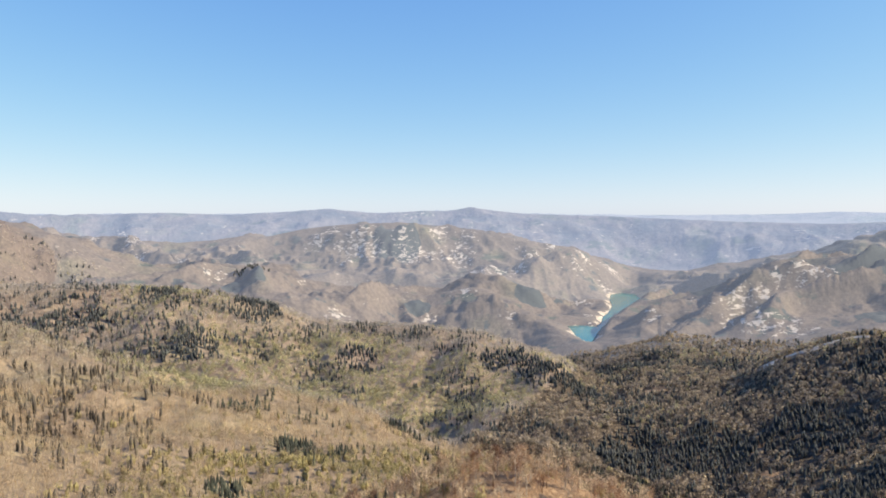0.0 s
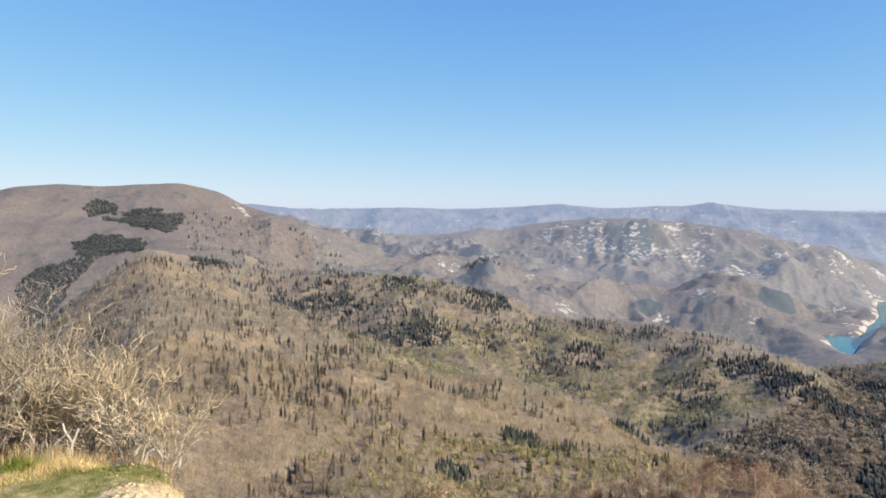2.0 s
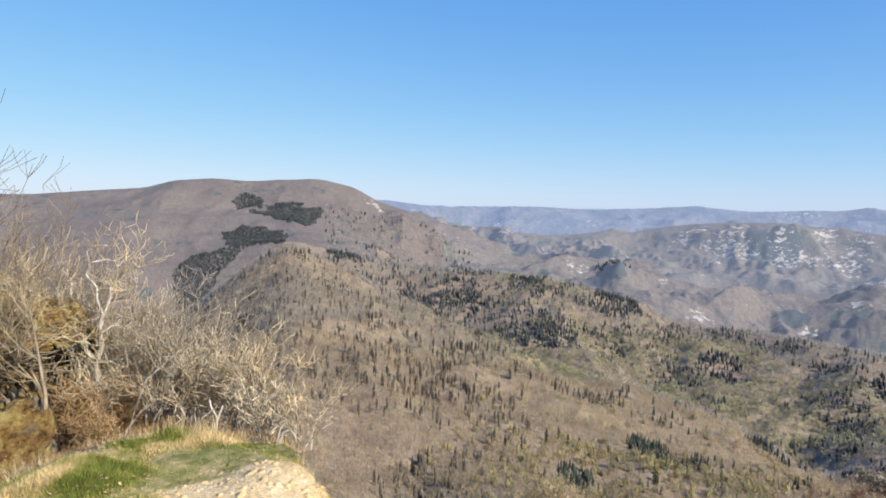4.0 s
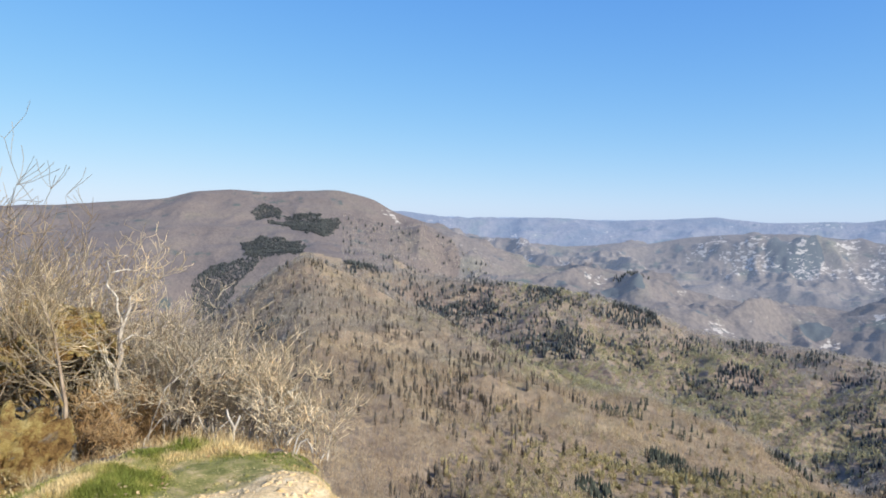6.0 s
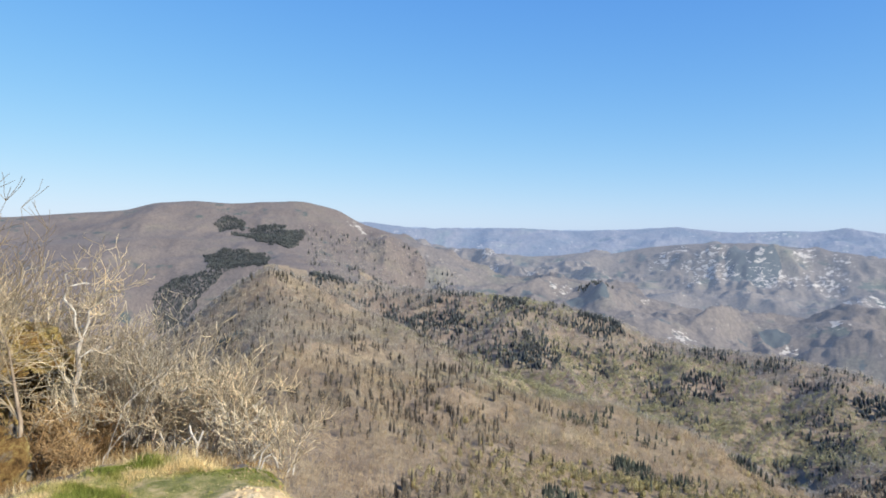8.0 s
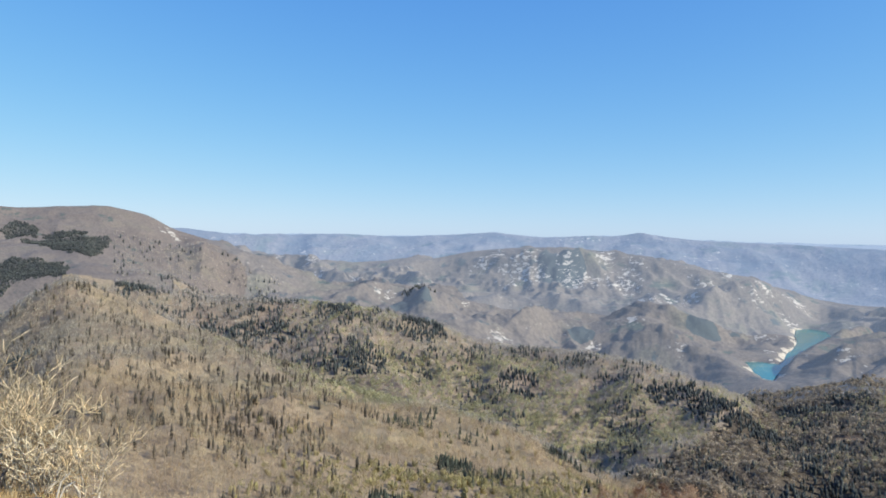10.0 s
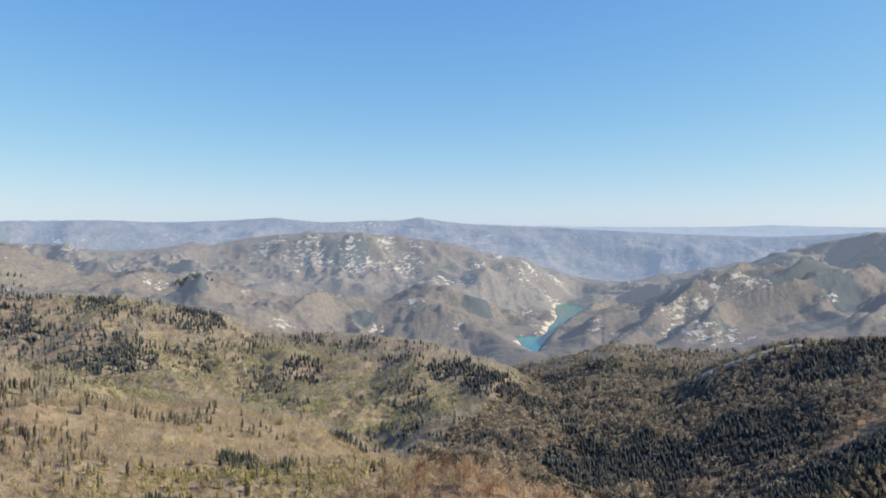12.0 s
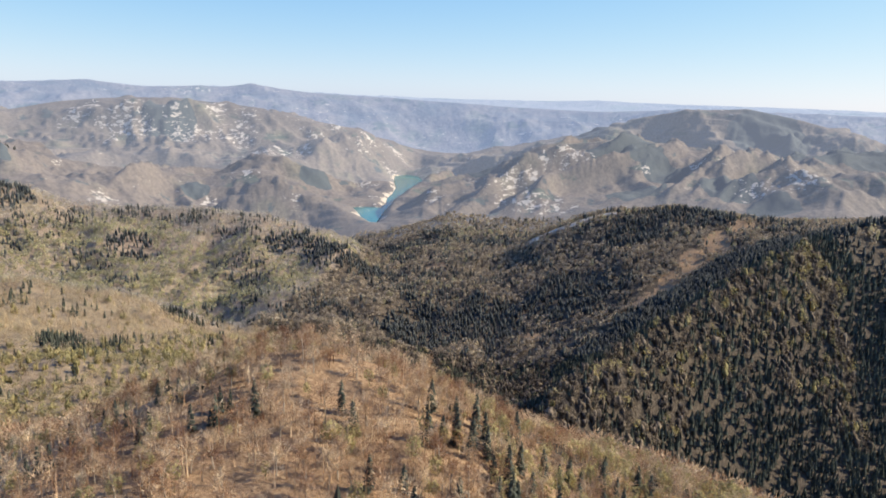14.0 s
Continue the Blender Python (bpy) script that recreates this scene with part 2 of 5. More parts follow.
def marl():
    """Pale crumbling marl: shores left dry by the lake, tracks, scars."""
    m, nt, b = shader("pale_marl")
    c = ramp(nt, noise_of(nt, 0.06, 6, 0.7), [(0.35, (0.30, 0.25, 0.20)), (0.5, (0.50, 0.44, 0.36)), (0.68, (0.62, 0.56, 0.47))])
    link(nt, c, b.inputs["Base Color"])
    bump(nt, b, noise_of(nt, 0.2, 6, 0.7), 0.8, 2.0)
    return m


MARL = marl()


def ledge_floor():
    """Trodden sandy earth with thin grass towards the edge and dead leaves."""
    m, nt, b = shader("ledge_floor")
    earth = ramp(nt, noise_of(nt, 5.0, 9, 0.78), [(0.32, (0.56, 0.38, 0.17)), (0.5, (0.82, 0.60, 0.32)), (0.66, (0.92, 0.74, 0.45))])
    earth = blend(nt, 0.7, earth, ramp(nt, noise_of(nt, 38.0, 6, 0.75), [(0.35, (0.62, 0.57, 0.5)), (0.52, (1.05, 1.03, 1.0)), (0.68, (1.2, 1.18, 1.12))]), "MULTIPLY")
    turf = ramp(nt, noise_of(nt, 6.0, 7, 0.75), [(0.36, (0.13, 0.14, 0.035)), (0.5, (0.28, 0.25, 0.08)), (0.66, (0.54, 0.40, 0.20))])
    d = nt.nodes.new("ShaderNodeVectorMath")
    d.operation = "DISTANCE"
    d.inputs[1].default_value = (-0.74, 3.68, 0)
    link(nt, stretched(nt, 1, 1, 0), d.inputs[0])
    m2 = nt.nodes.new("ShaderNodeMath")
    m2.operation = "ADD"
    link(nt, d.outputs["Value"], m2.inputs[0])
    link(nt, times(nt, noise_of(nt, 3.0, 7, 0.7), 1.3), m2.inputs[1])
    far = nt.nodes.new("ShaderNodeMapRange")
    far.inputs[1].default_value, far.inputs[2].default_value = 1.24, 1.40
    link(nt, m2.outputs[0], far.inputs[0])
    c = blend(nt, far.outputs[0], earth, turf)
    link(nt, c, b.inputs["Base Color"])
    bump(nt, b, noise_of(nt, 14.0, 9, 0.75), 0.8, 0.035)
    return m


def bark(name, stops, scale):
    m, nt, b = shader(name, 0.85, 0.2)
    c = ramp(nt, noise_of(nt, scale, 6, 0.65, stretched(nt, 1, 1, 0.35)), stops)
    link(nt, c, b.inputs["Base Color"])
    bump(nt, b, noise_of(nt, scale * 2, 6, 0.7), 0.6, 0.01)
    return m


def mossy_stone(name="mossy_stone", bare=0.0):
    """Grey sandstone; golden moss where the faces look up."""
    m, nt, b = shader(name, 0.9, 0.2)
    stone = ramp(nt, noise_of(nt, 3.5, 7, 0.7), [(0.38, (0.03, 0.026, 0.022)), (0.48, (0.24, 0.215, 0.175)), (0.62, (0.60, 0.55, 0.47))])
    moss = ramp(nt, noise_of(nt, 5.0, 8, 0.78), [(0.34, (0.08, 0.045, 0.017)), (0.45, (0.33, 0.19, 0.065)), (0.54, (0.54, 0.39, 0.13)), (0.68, (0.72, 0.58, 0.26))])
    geo = nt.nodes.new("ShaderNodeNewGeometry")
    xyz = nt.nodes.new("ShaderNodeSeparateXYZ")
    link(nt, geo.outputs["Normal"], xyz.inputs[0])
    m2 = nt.nodes.new("ShaderNodeMath")
    m2.operation = "ADD"
    link(nt, xyz.outputs["Z"], m2.inputs[0])
    link(nt, times(nt, noise_of(nt, 2.4, 6, 0.65), 1.1), m2.inputs[1])
    cover = nt.nodes.new("ShaderNodeMapRange")
    cover.inputs[1].default_value, cover.inputs[2].default_value = 0.08 + bare, 0.30 + bare
    link(nt, m2.outputs[0], cover.inputs[0])
    link(nt, blend(nt, cover.outputs[0], stone, moss), b.inputs["Base Color"])
    bump(nt, b, noise_of(nt, 9.0, 9, 0.8), 1.0, 0.12)
    return m


LEDGE_FLOOR = ledge_floor()
PALE_BARK = bark("pale_bark", [(0.36, (0.10, 0.08, 0.06)), (0.47, (0.40, 0.34, 0.27)), (0.66, (0.66, 0.60, 0.51))], 14.0)
BROWN_BARK = bark("brown_bark", [(0.32, (0.12, 0.085, 0.055)), (0.5, (0.27, 0.20, 0.135)), (0.7, (0.42, 0.33, 0.23))], 7.0)
TWIG = woods("near_twigs", [(0.4, (0.52, 0.42, 0.28)), (0.6, (0.82, 0.69, 0.48))], 0.45, 0.6, 0.4, 1.1)
RUSTY_TWIG = woods("rusty_twigs", [(0.4, (0.38, 0.235, 0.11)), (0.6, (0.60, 0.42, 0.22))], 0.35, 0.6, 0.3, 1.1)
LITTER = woods("dead_leaves", [(0.4, (0.34, 0.21, 0.10)), (0.6, (0.58, 0.43, 0.24))], 0.4, 2.0, 0.1, 3.0)
BEECH_BARK = bark("beech_bark", [(0.32, (0.24, 0.20, 0.16)), (0.5, (0.42, 0.35, 0.27)), (0.7, (0.58, 0.50, 0.40))], 0.8)
RUST = woods("knoll_twigs", [(0.36, (0.24, 0.125, 0.076)), (0.5, (0.46, 0.31, 0.20)), (0.64, (0.68, 0.54, 0.375))], 0.4, 0.03, 0.35)
STONE = mossy_stone()
GREY_STONE = mossy_stone("grey_stone", 0.75)
BRANCH = woods("branch_twigs", [(0.4, (0.30, 0.23, 0.15)), (0.6, (0.54, 0.43, 0.28))], 0.45, 0.6, 0.3, 1.1)
GRASS = woods("grass_blades", [(0.40, (0.24, 0.27, 0.055)), (0.48, (0.38, 0.36, 0.10)), (0.56, (0.66, 0.52, 0.27))], 0.4, 2.6, 0.3, 2.6)
BRACKEN = woods("dry_bracken", [(0.40, (0.34, 0.21, 0.09)), (0.52, (0.50, 0.36, 0.18)), (0.62, (0.64, 0.51, 0.29))], 0.35, 2.0, 0.3, 1.3)
PALE_TWIG = woods("pale_twigs", [(0.4, (0.64, 0.53, 0.37)), (0.6, (0.90, 0.80, 0.61))], 0.45, 0.6, 0.4, 1.1)


# Ridges and valleys of the land, from the viewpoint outwards: bearing (degrees), distance and height (metres).
FOOT = [(-46.4, 200, -118.4), (-31, 220, -130.4), (-15.5, 260, -154.4), (0, 240, -154.4), (8.3, 160, -102.4),
    (16.5, 150, -95.9), (24.8, 148, -98.4), (33, 148, -102.4), (41.3, 148, -106.4), (51.6, 150, -114.2),
    (61.9, 165, -133.0), (72.2, 185, -149.4), (82.6, 200, -161.6)]
KNOLL = [(-46.4, 420, -114.7), (-31, 420, -122.9), (-17.5, 420, -139.5), (-10.3, 420, -165.3), (0, 400, -191.8),
    (6.2, 280, -152.9), (13.4, 215, -109.6), (17.2, 225, -108.2), (23.3, 237, -102.6), (29.7, 246, -94.1),
    (33, 249, -89.6), (36.6, 250, -89.0), (39.8, 250, -92.6), (43.7, 250, -98.8), (47.6, 250, -107.8),
    (53.5, 250, -120.4), (58.4, 252, -130.5), (63.2, 255, -137.4), (67.8, 260, -143.1), (72.2, 262, -148.0),
    (82.6, 280, -169.8)]
GORGE = [(-46.4, 700, -112.9), (-31, 700, -138.9), (-17.5, 700, -172.0), (-10.3, 600, -164.6), (0, 560, -188.8),
    (10.3, 560, -209.3), (14.4, 520, -224.8), (20.6, 480, -219.9), (28.9, 430, -206.3), (37.2, 400, -200.7),
    (46.4, 400, -214.5), (55.7, 430, -227.7), (61.9, 490, -255.2), (66, 530, -284.7), (70.2, 570, -319.7),
    (76.4, 630, -353.6), (82.6, 680, -381.7)]
SPUR = [(-46.4, 1000, -236.9), (-31, 1000, -236.9), (-22.7, 1050, -238.9), (-18.2, 1100, -219.2), (-10.3, 900, -150.6),
    (0, 800, -189.2), (10.3, 720, -211.8), (20.6, 680, -233.8), (28.9, 640, -246.1), (37.2, 600, -249.4),
    (46.4, 560, -250.7), (51.6, 520, -247.5), (56.2, 490, -218.6), (58.0, 510, -204.5), (61.6, 560, -196.7), (66.6, 650, -182.3),
    (70.5, 740, -159.8), (74.1, 830, -144.7), (76.7, 920, -137.5), (79.6, 1000, -128.3), (82.6, 1050, -119.9)]
CLEFT = [(-46.4, 1250, -284.7), (-31, 1250, -284.7), (-22.7, 1280, -274.6), (-18.2, 1300, -235.1),
    (-10.3, 1250, -140.9), (0, 1000, -180.5), (10.3, 840, -206.8), (20.6, 800, -235.6), (28.9, 780, -265.2),
    (37.2, 760, -281.5), (46.4, 800, -324.7), (51.6, 790, -352.6), (55.7, 735, -352.1), (61.9, 780, -341.4),
    (66.6, 860, -325.9), (70.5, 940, -303.0), (74.1, 1030, -269.7), (76.7, 1110, -237.9), (79.5, 1200, -203.5),
    (82.6, 1240, -196.6)]
BROW = [(-46.4, 1500, -299.5), (-31, 1500, -313.6), (-22.7, 1500, -285.5), (-19.2, 1500, -243.7),
    (-15.7, 1500, -174.8), (-13.1, 1500, -117.5), (-10.7, 1500, -82.2), (-7.4, 1480, -115.9), (-2.8, 1400, -174.6),
    (2.3, 1280, -204.2), (5.5, 1180, -215.5), (8.3, 1100, -233.7), (11.9, 1040, -233.6), (16.6, 980, -237.8),
    (20.8, 950, -246.8), (24.8, 920, -260.3), (28.9, 900, -288.3), (31, 880, -297.7), (37.2, 900, -293.7),
    (46.4, 1000, -338.5), (51.6, 1010, -337.8), (56.8, 1000, -326.5), (61.9, 1050, -301.5), (67.1, 1130, -255.1),
    (70.7, 1200, -221.4), (74.3, 1290, -207.0), (79.5, 1400, -188.7), (82.6, 1420, -181.0)]
VALE = [(-46.4, 1750, -220.2), (-33, 1750, -268.4), (-24.8, 1750, -236.3), (-18.6, 1800, -279.5),
    (-14.4, 1850, -205.9), (-10.3, 1850, -145.3), (-6.2, 1680, -186.8), (0, 1450, -240.9), (5.2, 1330, -270.4),
    (10.3, 1210, -293.9), (20.6, 1130, -324.5), (28.9, 1050, -351.3), (34.1, 1000, -314.5), (37.2, 1050, -313.8),
    (46.4, 1150, -321.4), (51.6, 1180, -311.5), (56.8, 1180, -284.4), (61.9, 1210, -250.4), (66, 1260, -227.8),
    (70.2, 1310, -212.6), (79.5, 1480, -202.3), (82.6, 1500, -196.8)]
WOOD = [(-46.4, 2000, -142.7), (-33, 2000, -160.9), (-24.8, 2000, -142.7), (-18.6, 2000, -160.9),
    (-14.4, 2000, -106.6), (-10.1, 1950, -100.3), (-6.5, 1900, -132.1), (-1, 1850, -168.8), (3.1, 1800, -160.9),
    (7.6, 1750, -166.0), (12.1, 1700, -182.8), (17.2, 1650, -213.6), (19.8, 1620, -254.4), (24.8, 1600, -254.2),
    (28.9, 1560, -253.5), (32.4, 1500, -252.0), (35.1, 1450, -264.5), (38.2, 1350, -273.0), (39.8, 1290, -284.0), (40.9, 1260, -312.0),
    (43, 1250, -322.9), (46.3, 1280, -311.0), (49.9, 1300, -298.6), (52.6, 1320, -288.2), (54.7, 1335, -256.4),
    (56.8, 1345, -233.3), (59.3, 1360, -210.8), (61.4, 1370, -199.7), (62.7, 1380, -203.7), (65.6, 1400, -193.8),
    (71, 1400, -204.1), (75.3, 1500, -210.5), (79.5, 1600, -215.9), (82.6, 1600, -215.9)]
DALE = [(-46.4, 2300, -39.8), (-33, 2300, -81.3), (-20.6, 2300, -39.8), (-10.3, 2300, -31.5), (-6.2, 2250, -99.8),
    (0, 2150, -200.4), (7.2, 2050, -213.3), (12.4, 2000, -233.6), (17.5, 1950, -270.6), (24.8, 1950, -331.7),
    (32, 1900, -358.5), (37.2, 1900, -387.0), (41.0, 1820, -372.0), (42.6, 1720, -364.0), (45.3, 1740, -333.0), (48.0, 1750, -319.0), (51.0, 1750, -321.0),
    (54.0, 1770, -324.0), (56.8, 1750, -331.0), (61.9, 1800, -299.4), (66, 1850, -287.3), (72.2, 1850, -273.6), (82.6, 1900, -267.1)]
SUMMIT = [(-46.4, 2700, -27.6), (-32.1, 2700, 8.9), (-28, 2700, 20.6), (-24.3, 2700, 38.1), (-21.2, 2700, 50.7),
    (-19.3, 2700, 77.5), (-16.2, 2700, 89.2), (-14, 2700, 81.9), (-11.5, 2700, 92.1), (-8.4, 2700, 100.9),
    (-5.7, 2700, 72.6), (-3.9, 2700, 21.5), (-1.1, 2700, -20.3), (2.1, 2650, -65.2), (5.2, 2600, -148.4),
    (10.3, 2600, -176.6), (17.5, 2550, -210.2), (24.8, 2500, -260.5), (28.9, 2450, -273.1), (32.7, 2450, -246.4),
    (35.1, 2450, -291.0), (39.7, 2450, -367.4), (42.3, 2450, -394.5), (44.4, 2450, -362.9), (46.1, 2400, -302.6),
    (49.3, 2450, -273.1), (52.4, 2500, -219.6), (55, 2550, -170.9), (57.2, 2600, -143.7), (60.9, 2600, -124.9),
    (66, 2600, -139.0), (72.2, 2550, -168.6), (77.4, 2600, -143.7), (82.6, 2600, -139.0)]
BASIN = [(-46.4, 2900, -102.9), (-31, 2900, -50.6), (-8.3, 2900, 27.7), (-3.1, 2900, -45.4), (2.1, 2850, -142.3),
    (5.2, 2850, -198.9), (10.3, 2850, -219.6), (17.5, 2800, -251.2), (24.8, 2800, -297.1), (28.9, 2750, -296.8),
    (33, 2750, -291.7), (37.2, 2800, -302.2), (41.3, 2900, -355.4), (44.4, 3000, -384.2), (46.4, 2900, -397.9),
    (49.5, 2900, -360.7), (52.6, 2900, -307.7), (56.8, 2900, -228.7), (61.9, 2900, -176.2), (70.2, 2900, -207.7),
    (78.4, 2900, -207.7), (82.6, 2900, -207.7)]
RANGE = [(-46.4, 3400, -120.9), (-8.3, 3400, -90.3), (-3.3, 3500, -69.0), (1, 3500, -79.7), (4.5, 3500, -96.8),
    (10, 3450, -118.4), (15.9, 3450, -102.2), (19, 3450, -63.0), (22.6, 3450, -41.9), (26.7, 3400, -32.1),
    (30.3, 3400, -57.2), (33.7, 3350, -88.9), (37.2, 3350, -122.8), (40.7, 3350, -167.5), (43.3, 3400, -274.6),
    (44.9, 3500, -365.4), (46.4, 3450, -335.0), (49.3, 3300, -308.4), (52.4, 3200, -235.1), (55, 3200, -200.4),
    (57.2, 3200, -171.5), (60.6, 3200, -99.3), (62.2, 3200, -56.0), (65, 3200, -27.2), (69.8, 3200, -7.0),
    (72.9, 3200, -35.9), (76.6, 3200, -93.5), (79.1, 3200, -142.6), (82.6, 3200, -206.2)]
TROUGH = [(-46.4, 3800, -169.6), (-3.1, 3800, -107.9), (5.2, 3800, -128.5), (10.3, 3800, -142.2), (20.6, 3800, -107.9),
    (26.8, 3800, -107.9), (34.1, 3800, -142.2), (40.2, 3800, -203.9), (44.4, 3800, -272.7), (48.5, 3800, -293.3),
    (52.6, 3800, -245.1), (56.8, 3800, -190.2), (61.9, 3800, -149.1), (70.2, 3800, -135.3), (78.4, 3800, -162.8),
    (82.6, 3800, -176.5)]
FAR = [(-46.4, 4350, 1.6), (-31, 4350, 1.6), (-3.3, 4350, 40.0), (1, 4350, 1.6), (8.2, 4350, 17.3), (13.6, 4350, 6.3),
    (17.5, 4350, 18.8), (20.9, 4350, 39.2), (22.7, 4350, 25.1), (24.8, 4350, 9.4), (28.7, 4350, 28.2),
    (30.5, 4350, 21.2), (32.3, 4350, 44.7), (34.1, 4350, 25.1), (36.5, 4350, 5.5), (43.3, 4350, -14.1),
    (51.6, 4350, -45.4), (58.8, 4350, -57.2), (65, 4350, -37.6), (72.2, 4350, -29.7), (82.6, 4350, -37.6)]
HORIZON = [(-46.4, 4850, 1.6), (10.3, 4850, 6.0), (31, 4850, -0.1), (43.3, 4850, -6.3), (52.2, 4850, -8.0),
    (55.7, 4850, -2.8), (59.1, 4850, 8.6), (61.9, 4850, 1.6), (65, 4850, -2.8), (74.3, 4850, -5.4),
    (82.6, 4850, -15.9)]
LINES = [FOOT, KNOLL, GORGE, SPUR, CLEFT, BROW, VALE, WOOD, DALE, SUMMIT, BASIN, RANGE, TROUGH, FAR, HORIZON]

# ---- the land ----
def lattice(ix, iy, seed):
    h = (ix.astype(np.int64) * 374761393 + iy.astype(np.int64) * 668265263 + seed * 974634777) & 0xFFFFFFFF
    h = ((h ^ (h >> 13)) * 1274126177) & 0xFFFFFFFF
    return ((h ^ (h >> 16)) & 0xFFFF) / 65535.0


def wave(x, y, size, seed=0):
    """Smooth noise of -1 to 1 with hills of that size in metres."""
    x, y = x / size, y / size
    ix, iy = np.floor(x), np.floor(y)
    u, v = x - ix, y - iy
    u, v = u * u * u * (u * (u * 6 - 15) + 10), v * v * v * (v * (v * 6 - 15) + 10)
    a, b = lattice(ix, iy, seed), lattice(ix + 1, iy, seed)
    c, d = lattice(ix, iy + 1, seed), lattice(ix + 1, iy + 1, seed)
    return 2 * ((a * (1 - u) + b * u) * (1 - v) + (c * (1 - u) + d * u) * v) - 1


def rough(x, y, size, octaves, seed=0, fall=0.5):
    z, amp, tot = 0, 1.0, 0
    for i in range(octaves):
        ca, sa = math.cos(0.7 * i), math.sin(0.7 * i)
        z = z + amp * wave(x * ca - y * sa, x * sa + y * ca, size / 2 ** i, seed + i)
        tot, amp = tot + amp, amp * fall
    return z / tot


def swell(x, y, size, seed=0):
    """Gradient noise of about -1 to 1."""
    x, y = x / size, y / size
    ix, iy = np.floor(x), np.floor(y)
    u, v = x - ix, y - iy
    total = 0
    fu, fv = u * u * u * (u * (u * 6 - 15) + 10), v * v * v * (v * (v * 6 - 15) + 10)
    for dx, wx in ((0, 1 - fu), (1, fu)):
        for dy, wy in ((0, 1 - fv), (1, fv)):
            a = lattice(ix + dx, iy + dy, seed) * 6.2832
            total = total + wx * wy * (np.cos(a) * (u - dx) + np.sin(a) * (v - dy))
    return total * 1.5


def eroded(x, y, size, octaves, seed=0, fall=0.52):
    """Branching crests with steep, cut flanks, about -0.6 to 0.6: finer ribs grow on the crests alone."""
    bx, by = x + 0.35 * size * swell(x, y, size * 1.3, seed + 50), y + 0.35 * size * swell(x, y, size * 1.3, seed + 60)
    z, amp, tot, weight = 0, 1.0, 0, 1.0
    for i in range(octaves):
        ca, sa = math.cos(1.1 * i + 0.4), math.sin(1.1 * i + 0.4)
        crest = (1 - np.abs(swell(bx * ca - by * sa, bx * sa + by * ca, size / 2 ** i, seed + i))) ** 2
        z = z + amp * weight * crest
        tot, amp, weight = tot + amp, amp * fall, np.clip(crest * 1.5, 0, 1)
    return z / tot - 0.52


GRID = np.arange(-180, 180.01, 0.1)
KERNEL = np.exp(-0.5 * (np.arange(-12, 13) / 4.0) ** 2)
KERNEL /= KERNEL.sum()


def ring(line, column):
    """One column of a ridge line over the whole round of bearings."""
    v = np.interp(GRID, [p[0] for p in line], [p[column] for p in line], period=360)
    v = np.concatenate([v[-13:-1], v, v[1:13]])
    return np.convolve(v, KERNEL, "valid")


RINGS = [(ring(line, 1), ring(line, 2)) for line in LINES]
BRINK = [(-180, 9.0), (-110, 9.0), (-60, 6.0), (-36, 4.1), (-30.5, 4.6), (-28.5, 4.85), (-25.5, 5.12), (-22, 5.30), (-16, 5.25), (-12.2, 5.12), (-9.9, 4.85), (-8.0, 4.4), (-5, 3.5), (3, 2.6), (20, 1.9), (90, 1.9), (125, 4.0), (150, 8.0)]
SHORE = [(1488, 1772), (1537, 1758), (1560, 1712), (1625, 1764), (1732, 1871), (1807, 1927), (1944, 2052), (2080, 2209), (2233, 2365), (2308, 2373),
         (2308, 2291), (2150, 2093), (1981, 1965), (1823, 1860), (1696, 1786), (1610, 1728), (1536, 1671), (1456, 1600), (1338, 1494), (1339, 1516), (1372, 1575), (1388, 1613), (1435, 1683)]
LAKE = -358.4


def shore_distance(x, y):
    """Metres from the lake's shore, negative on the water."""
    best, inside = np.full(x.shape, 1e9), np.zeros(x.shape, bool)
    for (ax, ay), (bx, by) in zip(SHORE, SHORE[1:] + SHORE[:1]):
        dx, dy = bx - ax, by - ay
        t = np.clip(((x - ax) * dx + (y - ay) * dy) / (dx * dx + dy * dy), 0, 1)
        best = np.minimum(best, np.hypot(x - ax - t * dx, y - ay - t * dy))
        if dy:
            inside ^= ((ay > y) != (by > y)) & (x < ax + (y - ay) / dy * dx)
    return np.where(inside, -best, best)


